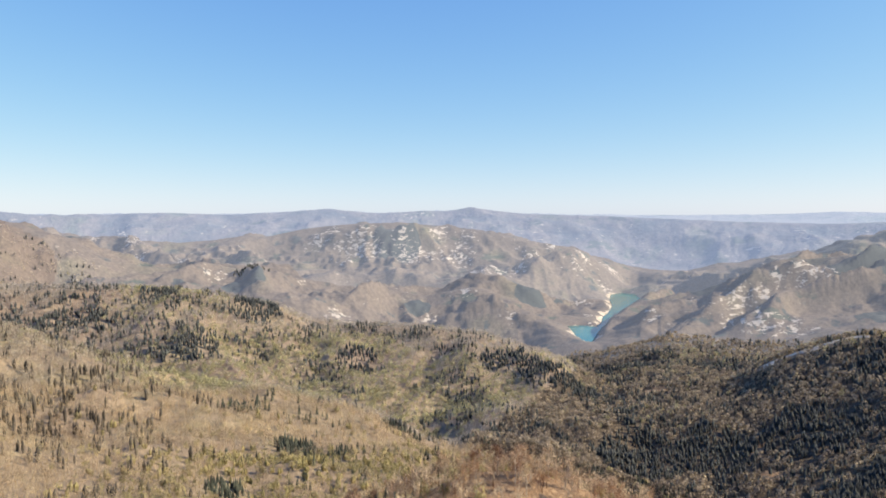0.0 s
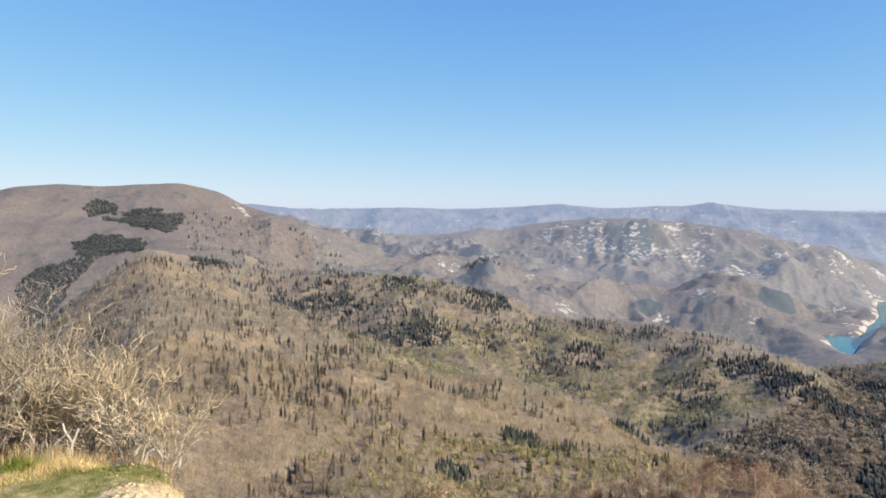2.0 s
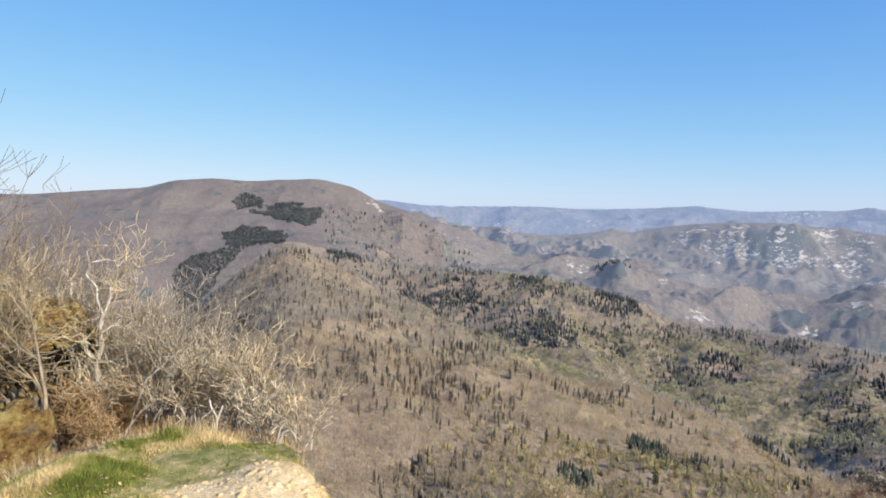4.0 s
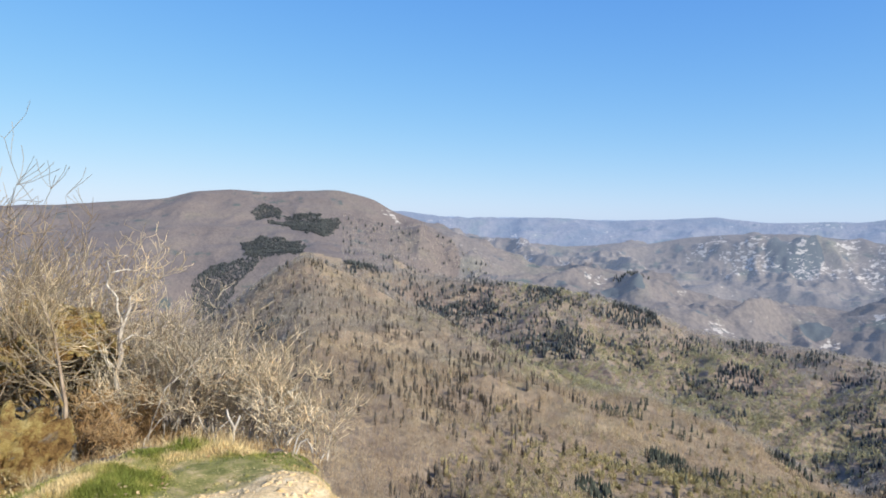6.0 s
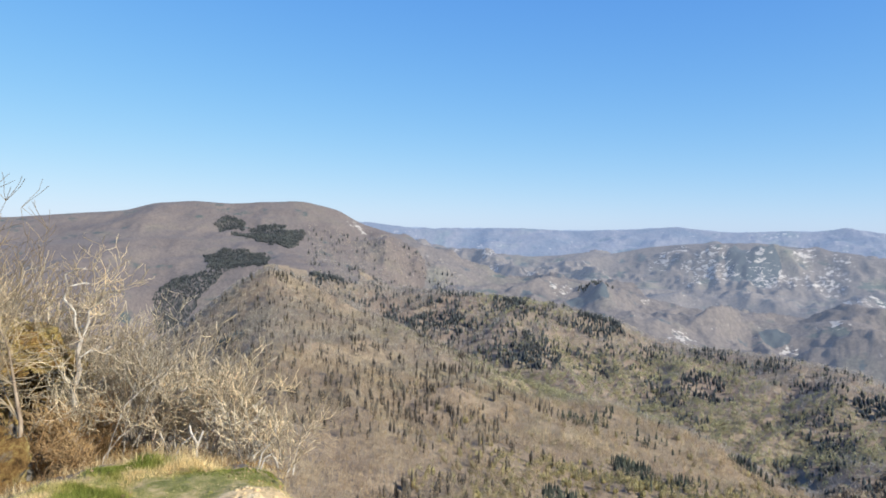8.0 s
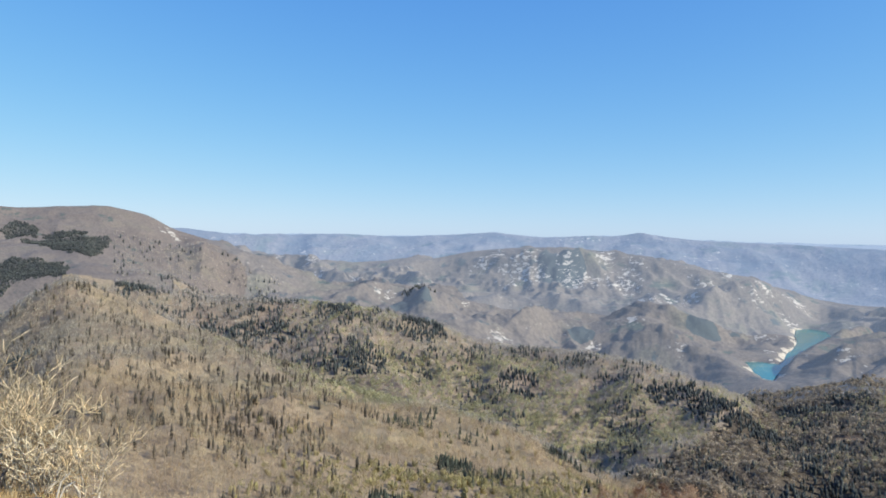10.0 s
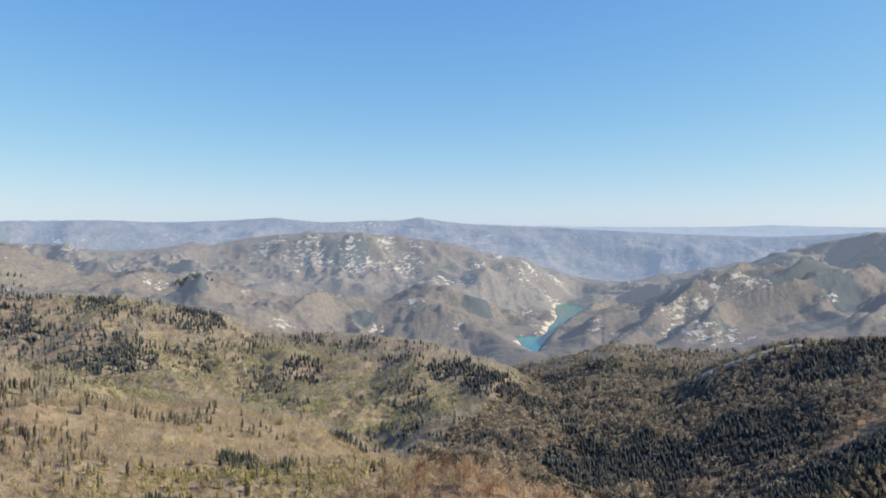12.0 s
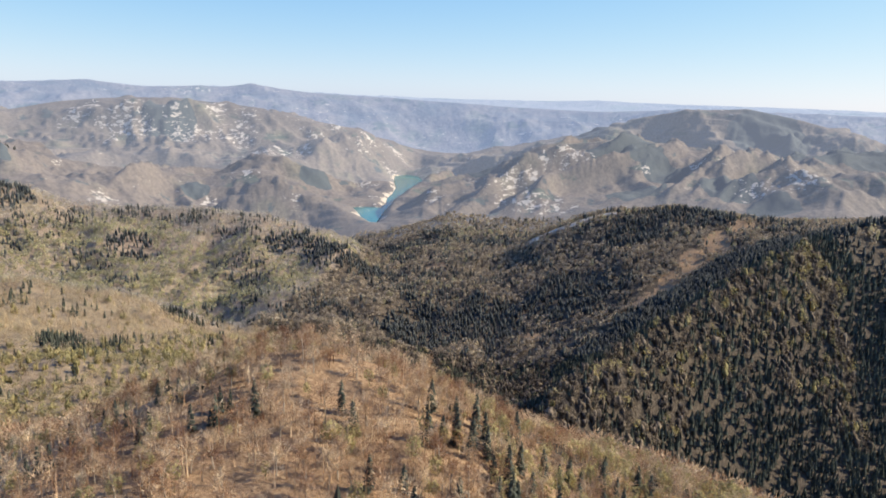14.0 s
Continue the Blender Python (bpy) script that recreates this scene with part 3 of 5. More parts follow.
def land(x, y):
    """Height of the land at x, y, and the number of the ridge line inside which it lies."""
    x, y = np.asarray(x, float), np.asarray(y, float)
    r, b = np.hypot(x, y), np.degrees(np.arctan2(x, y))
    brink = np.interp(b, [p[0] for p in BRINK], [p[1] for p in BRINK], period=360) * (1 + 0.05 * wave(x, y, 0.9, 3) + 0.04 * wave(x, y, 0.25, 4))
    knots = [(brink, np.zeros_like(r))] + [(np.interp(b, GRID, a), np.interp(b, GRID, h)) for a, h in RINGS]
    z, band, calm = np.zeros_like(r), np.full(r.shape, len(RINGS)), np.zeros_like(r)
    top = 0.05 * wave(x, y, 1.1, 8) + 0.045 * wave(x, y, 0.42, 10) * np.clip((r - 3.2) / 0.8, 0, 1) + 0.02 * wave(x, y, 0.3, 9) - 0.10 * np.clip((r - brink + 0.7) / 0.7, 0, 1) ** 2
    first = r < brink
    z[first], band[first] = top[first], -1
    for i, ((r0, z0), (r1, z1)) in enumerate(zip(knots, knots[1:])):
        s = (r >= r0) & (r < r1)
        t = np.clip((r - r0) / (r1 - r0), 0, 1)
        ease = t ** 0.82 if i == 0 else 0.6 * t + 0.4 * t * t * (3 - 2 * t)
        z[s] = (z0 + (z1 - z0) * ease)[s] - (0.10 if i == 0 else 0)
        band[s], calm[s] = i, ((4 * t * (1 - t)) ** 0.7)[s]
    last = r >= knots[-1][0]
    z[last] = knots[-1][1][last] - (r - knots[-1][0])[last] * 0.15
    near = np.clip((r - 60) / 200, 0, 1)
    soft = np.where(band >= 14, 0.12, np.where(band >= 12, 0.55, 1.0)) * (1 - 0.72 * np.clip((-b - 1) / 4, 0, 1) * (np.abs(b) < 90))
    mid, far = np.clip((r - 450) / 500, 0, 1), np.clip((r - 1700) / 600, 0, 1)
    z = z + near * calm * 7 * rough(x, y, 55, 3, 11)
    z = z + mid * (1 - far) * np.where(b > 47, 0.45, 1.0) * calm * 44 * (eroded(x, y, 340, 4, 21) - 0.06)
    # the eastern hill has long ribs falling westwards
    ribs = np.clip((b - 43.5) / 3, 0, 1) * (b < 110) * (band < 11)
    bend = y + 0.11 * x + 70 * rough(x, y, 420, 2, 37)
    z = z + far * ribs * calm * 150 * eroded(0.34 * x - 0.03 * y, bend, 270, 5, 33)
    z = z + far * soft * (1 - 0.6 * ribs) * (calm * 0.96 + 0.03) * 175 * eroded(x, y, 560, 7, 31, 0.5)
    # beds of marl crop out as ledges on the far range
    beds = far * (1 - ribs) * calm * np.clip((b - 3) / 8, 0, 1) * (b < 110) * (r < 3500) * np.clip(0.5 + 2.2 * rough(x, y, 420, 2, 57), 0, 1)
    bed = z / 26 + 0.9 * rough(x, y, 240, 3, 58) + 0.0022 * x
    step = bed - np.floor(bed)
    z = z + beds * 15 * (np.clip((step - 0.62) / 0.2, 0, 1) - step)
    z = z + 0.25 * rough(x, y, 2.2, 3, 41) * np.clip((r - brink) / 4, 0, 1) * (r < 300)
    # a brushy shelf below the ledge, with a bank at its side
    shelf = -0.12 - 0.31 * (r - brink) - 0.10 * np.clip(r - 9.5, 0, 99) ** 2 + 0.12 * rough(x, y, 1.4, 3, 45)
    shelf = shelf + 1.1 * np.exp(-((x + 5.6) / 1.7) ** 2 - ((y - 9.4) / 1.8) ** 2)
    shelf = shelf - 30 * np.clip((b + 9) / 8, 0, 1) * (np.abs(b) < 100) - 30 * np.clip((-b - 55) / 20, 0, 1)
    z = np.where((r > brink) & (r < 30) & (b < 20), np.maximum(z, shelf), z)
    d = shore_distance(x, y)
    basin = LAKE - 1 + 0.42 * np.maximum(d, -8) + 6 * np.clip(d / 60, 0, 1) * rough(x, y, 60, 3, 51)
    fade = np.clip((d - 25) / 130, 0, 1)
    z = np.where(d < 155, np.where(d < 0, LAKE - 6, basin * (1 - fade) + z * fade), z)
    # the spur that runs out between the lake's two pools
    along = np.clip(((x - 1440) * 0.88 + (y - 1570) * 0.47) / 800, 0, 1)
    off = np.hypot(x - 1440 - 800 * 0.88 * along, y - 1570 - 800 * 0.47 * along)
    z = np.where(d > 0, z + (18 + 50 * along) * np.exp(-(off / 42) ** 2) * np.clip(d / 30, 0, 1), z)
    return z, band


def mesh_of(name, verts, faces, slots=None, smooth=False):
    """A mesh from arrays: verts n x 3, faces m x 3 or m x 4."""
    me = bpy.data.meshes.new(name)
    n, k = faces.shape
    me.vertices.add(len(verts))
    me.vertices.foreach_set("co", np.ascontiguousarray(verts, np.float32).ravel())
    me.loops.add(n * k)
    me.loops.foreach_set("vertex_index", np.ascontiguousarray(faces, np.int32).ravel())
    me.polygons.add(n)
    me.polygons.foreach_set("loop_start", np.arange(0, n * k, k, dtype=np.int32))
    if slots is not None:
        me.polygons.foreach_set("material_index", np.ascontiguousarray(slots, np.int32))
    me.polygons.foreach_set("use_smooth", np.full(n, smooth))
    me.update(calc_edges=True)
    return me


def inside(corners, x, y):
    """Whether x, y lie within this outline."""
    n = np.zeros(x.shape, bool)
    for (ax, ay), (bx, by) in zip(corners, corners[1:] + corners[:1]):
        if ay != by:
            n ^= ((ay > y) != (by > y)) & (x < ax + (y - ay) / (by - ay) * (bx - ax))
    return n


def within(spots, x, y):
    """How far inside the nearest of these ellipses: 1 at its heart, 0 at its edge. They lie across the line of sight."""
    best = np.full(x.shape, -9.0)
    for cx, cy, across, along in spots:
        d = math.hypot(cx, cy)
        ux, uy = cx / d, cy / d
        a, s = (x - cx) * ux + (y - cy) * uy, -(x - cx) * uy + (y - cy) * ux
        best = np.maximum(best, 1 - np.hypot(a / along, s / across))
    return best


def sheet(bearings, radii):
    """Vertices, faces and ridge bands of the land on a polar grid."""
    bb, rr = np.meshgrid(np.radians(bearings), radii)
    x, y = rr * np.sin(bb), rr * np.cos(bb)
    z, band = land(x, y)
    ids = np.arange(x.size).reshape(x.shape)
    nxt = np.roll(ids, -1, axis=1)
    quads = np.stack([ids[:-1], ids[1:], nxt[1:], nxt[:-1]], -1).reshape(-1, 4)[:, ::-1]
    return np.stack([x, y, z], -1).reshape(-1, 3), quads, band[:-1].reshape(-1), x[:-1].reshape(-1), y[:-1].reshape(-1)


def piece(name, verts, quads, keep, slots, mats):
    used, faces = np.unique(quads[keep], return_inverse=True)
    me = mesh_of(name, verts[used], faces.reshape(-1, 4), slots[keep], True)
    for m in mats:
        me.materials.append(m)
    return new(name, me)


def near_land(x, y, band):
    b = np.degrees(np.arctan2(x, y))
    return (band < 7) | ((band < 8) & (b > -11.5)) | ((band < 9) & (b > -4))


verts, quads, qband, qx, qy = sheet(np.concatenate([np.arange(-37, 86, 0.24), np.arange(86, 323, 3.0)]),
                                    np.concatenate([[0.02], np.geomspace(0.5, 3, 14)[:-1], np.geomspace(3, 9, 46)[:-1], np.geomspace(9, 200, 60)[:-1], np.geomspace(200, 2500, 290)]))
qbear = np.degrees(np.arctan2(qx, qy))
home = near_land(qx, qy, qband)
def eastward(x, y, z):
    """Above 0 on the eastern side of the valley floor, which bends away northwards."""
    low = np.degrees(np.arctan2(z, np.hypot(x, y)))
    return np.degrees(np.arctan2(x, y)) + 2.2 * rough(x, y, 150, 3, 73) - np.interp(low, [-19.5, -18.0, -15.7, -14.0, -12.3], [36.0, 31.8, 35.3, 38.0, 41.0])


CLEARINGS = [(1262, 453, 20, 45), (1170, 454, 23, 48), (1076, 454, 20, 45), (994, 454, 19, 45), (943, 463, 18, 36), (887, 467, 12, 26), (853, 622, 12, 20), (802, 561, 11, 16),
             (1086, 766, 26, 18), (1112, 735, 26, 18), (1150, 705, 26, 18), (1179, 675, 24, 16), (943, 886, 19, 20)]
TRACK = [(1084, 768, 13, 12), (1112, 735, 20, 12), (1134, 717, 20, 12), (1156, 698, 20, 12), (1179, 675, 20, 12)]
track = within(TRACK, qx, qy) + 0.3 * rough(qx, qy, 14, 2, 95) > 0
ground = piece("ground", verts, quads, home, np.where(qband < 0, 1, np.where(track, 2, np.where((((qband >= 2) & (qbear > 53) & (qband < 6)) | ((qband >= 4) & (eastward(qx, qy, verts[quads[:, 0], 2]) > 0))), np.where(within(CLEARINGS, qx, qy) + 0.3 * rough(qx, qy, 30, 2, 96) > -0.05, 4, 3), np.where((qband < 2) & (qbear > 8), 4, np.where((qband >= 6) & (qbear < 52), 5, 0))))), [FLOOR, LEDGE_FLOOR, MARL, SHADED_FLOOR, KNOLL_FLOOR, HAZED_FLOOR])
tagged(ground, "steep valley sides under leaf litter and brush", "ground", kind="structure")
fv, fq, fband, fx, fy = sheet(np.concatenate([np.arange(-37, 86, 0.125), np.arange(86, 323, 3.0)]),
                              np.concatenate([np.arange(1150, 1800, 20), np.arange(1800, 3560, 11), np.arange(3560, 4440, 26), np.arange(4440, 4961, 65)]))
fbear = np.degrees(np.arctan2(fx, fy))
hidden = near_land(fx, fy, fband)
# its rim runs on under the nearer land
fv[np.unique(fq[hidden]), 2] -= 6.0
inner = near_land(*[q * (1 + 30 / np.hypot(fx, fy)) for q in (fx, fy)], land(*[q * (1 + 30 / np.hypot(fx, fy)) for q in (fx, fy)])[1])
fshore = shore_distance(fx, fy)
# the dry rim on the lake's western side
dry = (fshore > -8) & (fshore < 8 + 42 * rough(fx, fy, 45, 3, 91)) & (fx * 0.72 - fy * 0.70 < -75 + 0.02 * fx)
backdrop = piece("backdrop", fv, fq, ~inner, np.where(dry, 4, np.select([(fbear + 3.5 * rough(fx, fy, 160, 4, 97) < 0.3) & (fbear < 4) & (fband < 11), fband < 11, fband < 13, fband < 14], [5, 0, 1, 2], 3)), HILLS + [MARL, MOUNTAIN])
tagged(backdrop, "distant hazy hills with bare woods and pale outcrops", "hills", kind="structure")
me = bpy.data.meshes.new("water")
bm = bmesh.new()
bm.faces.new([bm.verts.new((1800 + (x - 1800) * 1.03, 1900 + (y - 1900) * 1.03, LAKE)) for x, y in reversed(SHORE)])
bmesh.ops.recalc_face_normals(bm, faces=bm.faces)
bmesh.ops.triangulate(bm, faces=bm.faces)
bm.to_mesh(me)
me.materials.append(WATER)
tagged(new("water", me), "turquoise reservoir lake low in the valley", "lake", kind="structure")

# ---- the woods ----
def lobe(v, f, rng, x, y, low, top, wide, k=5, taper=0.55):
    """One lumpy clump of a crown, uneven all round."""
    base, turn = len(v), rng.uniform(0, 6.283)
    for z, w in ((low, 0.72), (low + (top - low) * taper, 1.0)):
        for j in range(k):
            a = turn + 6.283 * (j + rng.uniform(-0.25, 0.25)) / k
            q = wide * w * rng.uniform(0.68, 1.28)
            v.append((x + math.cos(a) * q, y + math.sin(a) * q, z + (top - low) * rng.uniform(-0.12, 0.12)))
    v.append((x + rng.normal() * wide * 0.25, y + rng.normal() * wide * 0.25, top))
    for j in range(k):
        n = (j + 1) % k
        f.extend([(base + j, base + n, base + k + n), (base + j, base + k + n, base + k + j), (base + k + j, base + k + n, base + 2 * k)])


def bare_form(rng, twigs=24, tall=11.0, wide=2.8, fat=0.6, reach=2.4):
    """A leafless broadleaf tree: a stem and a round cloud of twigs."""
    v, f = [], []

    def sliver(p, q, w):
        d = q - p
        s = np.cross(d, rng.normal(size=3))
        s *= w / 2 / (np.linalg.norm(s) + 1e-9)
        f.append((len(v), len(v) + 1, len(v) + 2))
        v.extend([p - s, p + s, q])

    sliver(np.array([0, 0, 0.0]), np.array([0.2, 0.1, tall * 0.8]), 0.5)
    for i in range(twigs):
        d = rng.normal(size=3)
        d /= np.linalg.norm(d)
        p = np.array([0, 0, tall * 0.6]) + d * np.array([wide, wide, tall * 0.33]) * rng.uniform(0.3, 0.95)
        w = d + rng.normal(size=3) * 0.5 + np.array([0, 0, 0.55])
        q = p + w / np.linalg.norm(w) * reach * rng.uniform(0.6, 1.3)
        sliver(p, q, fat * rng.uniform(0.6, 1.3))
    return np.array(v), np.array(f)


def crown_form(rng, clumps=1, tall=10.0, wide=3.0, low=0.15, k=5, taper=0.55):
    """A full crown of one or more lumpy clumps."""
    v, f = [], []
    for i in range(clumps):
        out = wide * 0.55 if clumps > 1 else 0
        a = 6.283 * i / clumps + rng.uniform(-0.5, 0.5)
        lobe(v, f, rng, math.cos(a) * out, math.sin(a) * out, tall * low, tall * (rng.uniform(0.72, 1.0) if i else 1.0), wide * (0.72 if clumps > 1 else 1.0) * rng.uniform(0.85, 1.15), k, taper)
    return np.array(v), np.array(f)


def pine_form(rng, tiers=3, tall=12.0, wide=2.3, k=6):
    v, f = [], []
    for i in range(tiers):
        z0, z1 = tall * (0.12 + 0.72 * i / tiers), tall * (0.42 + 0.58 * (i + 1) / tiers)
        w = wide * (1 - 0.8 * i / tiers)
        top = len(v)
        v.append((0, 0, min(z1, tall)))
        turn = rng.uniform(0, 6.28)
        for j in range(k):
            a = turn + 6.283 * j / k
            q = w * rng.uniform(0.6, 1.15)
            v.append((math.cos(a) * q, math.sin(a) * q, z0 + rng.uniform(-0.6, 0.6)))
        f.extend((top, top + 1 + j, top + 1 + (j + 1) % k) for j in range(k))
    return np.array(v), np.array(f)


def leafy_form(rng, leaves=26, tall=11.0, wide=3.2, size=1.5):
    v, f = [], []
    for i in range(leaves):
        d = rng.normal(size=3)
        d /= np.linalg.norm(d)
        c = np.array([0, 0, tall * 0.62]) + d * np.array([wide, wide, tall * 0.36]) * rng.uniform(0.55, 1.0)
        f.append((len(v), len(v) + 1, len(v) + 2))
        t = np.cross(d, rng.normal(size=3))
        t /= np.linalg.norm(t)
        u = np.cross(d, t) + d * rng.uniform(-0.5, 0.5)
        s = size * rng.uniform(0.7, 1.3)
        v.extend([c - t * s * 0.6, c + t * s * 0.6, c + u * s])
    f.append((len(v), len(v) + 1, len(v) + 2))
    v.extend([np.array([-0.2, 0, 0]), np.array([0.2, 0, 0]), np.array([0, 0, tall * 0.6])])
    return np.array(v), np.array(f)


def stand(name, forms, x, y, size, material, label, category, smooth=True, follow=0.0):
    """One wood: every tree real geometry, joined into one mesh."""
    rng = np.random.default_rng(len(x))
    z, _ = land(x, y)
    # crowns lean with the slope that they cover
    east = np.clip((land(x + 8, y)[0] - land(x - 8, y)[0]) / 16, -1, 1) * follow
    north = np.clip((land(x, y + 8)[0] - land(x, y - 8)[0]) / 16, -1, 1) * follow
    pick, turn = rng.integers(0, len(forms), len(x)), rng.uniform(0, 6.283, len(x))
    lean = rng.uniform(0.85, 1.15, len(x))
    vs, fs, base = [], [], 0
    for i, (fv, ff) in enumerate(forms):
        s = pick == i
        n = int(s.sum())
        ca, sa, k = np.cos(turn[s])[:, None], np.sin(turn[s])[:, None], size[s][:, None]
        px = x[s][:, None] + k * lean[s][:, None] * (fv[:, 0] * ca - fv[:, 1] * sa)
        py = y[s][:, None] + k * lean[s][:, None] * (fv[:, 0] * sa + fv[:, 1] * ca)
        pz = z[s][:, None] + k * fv[:, 2] - 0.4 + east[s][:, None] * (px - x[s][:, None]) + north[s][:, None] * (py - y[s][:, None])
        vs.append(np.stack([px, py, pz], -1).reshape(-1, 3))
        fs.append((ff[None] + base + (np.arange(n) * len(fv))[:, None, None]).reshape(-1, 3))
        base += n * len(fv)
    me = mesh_of(name, np.concatenate(vs), np.concatenate(fs), None, smooth)
    me.materials.append(material)
    return tagged(new(name, me), label, category, kind="stuff")


rng = np.random.default_rng(5)
tx, ty = [], []
# dense plantations with straight edges on the open mountain
PLANTED = [[(-644, 2386), (-622, 2488), (-552, 2440), (-538, 2363), (-604, 2350)], [(-530, 2390), (-419, 2432), (-410, 2403), (-449, 2355), (-513, 2345)],
           [(-572, 2329), (-455, 2343), (-345, 2419), (-344, 2345), (-350, 2137), (-440, 2180)], [(-592, 2077), (-547, 2110), (-470, 2083), (-399, 2060), (-380, 1924), (-448, 1920), (-525, 1922)],
           [(-646, 1825), (-631, 1922), (-555, 1922), (-477, 1914), (-521, 1859), (-553, 1780), (-606, 1740)]]
for corners in PLANTED:
    px, py = rng.uniform(-650, -340, 26000), rng.uniform(1730, 2490, 26000)
    good = inside(corners, px + 8 * wave(px, py, 14, 7), py + 12 * wave(px, py, 18, 8))
    tx.append(px[good])
    ty.append(py[good])
planted_count = sum(len(q) for q in tx)
for r0, r1, per in ((120, 500, 20), (500, 900, 23), (900, 1350, 38), (1350, 1950, 57), (1950, 2500, 110)):
    span = radians(120)
    n = int(span * (r1 * r1 - r0 * r0) / 2 / per)
    r = np.sqrt(rng.uniform(r0 * r0, r1 * r1, n))
    b = np.radians(rng.uniform(-36, 84, n))
    tx.append(r * np.sin(b))
    ty.append(r * np.cos(b))
    if r1 in (500, 900):
        # the eastern slopes are the most thickly wooded
        r, b = np.sqrt(rng.uniform(r0 * r0, r1 * r1, n // 4)), np.radians(rng.uniform(42, 84, n // 4))
        tx.append(r * np.sin(b))
        ty.append(r * np.cos(b))
# extra conifers for the cleft, added in place of the ridge's shadow
r, b = np.sqrt(rng.uniform(700 ** 2, 1300 ** 2, 26000)), np.radians(rng.uniform(55, 82, 26000))
cleft_count = len(r)
tx.append(r * np.sin(b))
ty.append(r * np.cos(b))
tx, ty = np.concatenate(tx), np.concatenate(ty)
tz, tband = land(tx, ty)
tr, tb = np.hypot(tx, ty), np.degrees(np.arctan2(tx, ty))
PINE_STANDS = [(612, 2312, 62, 24), (246, 1690, 50, 50), (425, 1574, 60, 60), (24, 1640, 94, 44), (242, 1381, 49, 46), (550, 1297, 40, 60),
               (224, 673, 23, 34), (129, 573, 16, 20), (-264, 1082, 22, 26), (-213, 1876, 42, 40), (394, 789, 23, 34)]
PINE_STANDS_EAST = [(768, 1085, 52, 36), (807, 968, 80, 50),
                    (1101, 1123, 64, 60), (731, 695, 75, 85), (814, 655, 56, 80), (930, 591, 70, 70), (1259, 535, 75, 60), (1141, 593, 50, 50)]
clump, grove, patch, bald = rough(tx, ty, 90, 3, 61), rough(tx, ty, 32, 2, 65), rough(tx, ty, 260, 2, 71), rough(tx, ty, 60, 3, 81)
in_stand = within(PINE_STANDS + PINE_STANDS_EAST, tx, ty) + 0.35 * bald > 0.0
in_stand[:planted_count] = True
east = eastward(tx, ty, tz) > 0
brow = (tr - np.interp(tb, GRID, RINGS[4][0])) / (np.interp(tb, GRID, RINGS[5][0]) - np.interp(tb, GRID, RINGS[4][0]))
# conifers alone here, to make the dark strip that is really shade
in_stand |= (tb > 57) & (tband == 5) & (brow + 0.10 * grove < np.interp(tb, [57, 62, 66, 70], [0.52, 0.76, 0.88, 1.0]))
in_stand |= (tb > 55) & (tband == 4) & (clump > -0.5)
hollow = rough(tx, ty, 120, 2, 67)
in_stand |= (tb > 50) & (tband <= 3) & (tr > 330) & (hollow + 0.5 * grove + 5 * np.clip(-tz / tr - 0.36, -0.06, 0.4) + 0.3 * np.clip((tb - 63) / 8, 0, 1) > 0.33)
cleared = within(CLEARINGS, tx, ty) + 0.4 * bald > 0.0
flank = (tb > -8) & (tb < 4) & (rng.uniform(0, 1, len(tx)) < 0.55)
open_face = ((tr > 1880) & ((tb < -4) | (tband >= 9)) & ~flank) | ((tband >= 7) & (tb < -11.5) & (rng.uniform(0, 1, len(tx)) > 0.06))
on_knoll = (tr < 400) & (tb > 8)
thin_near = rng.uniform(0, 1, len(tx)) > 0.62
tall_near = thin_near & (tr > 142) & (tr < 256) & (tb > 14) & (tb < 62)
roll = rng.uniform(0, 1, len(tx))
sparse = rng.uniform(0, 1, len(tx)) < 0.12
in_shadow_strip = (tb > 57) & (tband == 5) & (brow + 0.10 * grove < np.interp(tb, [57, 62, 66, 70], [0.52, 0.76, 0.88, 1.0]))
extra = np.arange(len(tx)) >= len(tx) - cleft_count
keep = (shore_distance(tx, ty) > 30) & (in_shadow_strip | ~extra) & ~tall_near & (in_stand | ~(open_face | (cleared & ~sparse)))
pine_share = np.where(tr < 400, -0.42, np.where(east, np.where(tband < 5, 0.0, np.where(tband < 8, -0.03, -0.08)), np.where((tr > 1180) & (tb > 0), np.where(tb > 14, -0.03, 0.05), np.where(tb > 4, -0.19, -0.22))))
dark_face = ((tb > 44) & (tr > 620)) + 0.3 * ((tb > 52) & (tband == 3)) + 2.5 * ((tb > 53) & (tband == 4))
is_pine = keep & (in_stand | (clump * 0.42 + grove * 0.32 + 0.62 * (roll - 0.5) + pine_share + 0.08 * dark_face  > 0.22) | ((rng.uniform(0, 1, len(tx)) < 0.075) & (tb < 9) & (tr > 600)))
leaf_share = np.where(tr < 330, np.where(tb > 47, 0.28, 0.08), np.where(east, np.where(tband < 5, 0.11, 0.09), np.clip((tb + 3) / 13, 0, 1) * np.where(tr > 1100, 0.38, np.where(tr > 640, 0.5, 0.22))))
is_leaf = keep & ~is_pine & (rng.uniform(0, 1, len(tx)) < leaf_share * np.clip(1 + 3.0 * patch, 0.08, 2.2))
is_bare = keep & ~is_pine & ~is_leaf
is_bare[:planted_count] = is_leaf[:planted_count] = False
grow = rng.uniform(0.65, 1.25, len(tx)) * np.where(tr > 1350, 1.3, np.where(tr > 900, 1.12, 1.0))
grow[:planted_count] *= 0.52
grow = np.where((tb > 44) & (tr > 400) & (tr < 900) & ~is_pine, grow * 1.15, grow)
grow = np.where(is_pine & (tb < 14) & (tr > 500) & ~in_stand, grow * 1.1, grow)
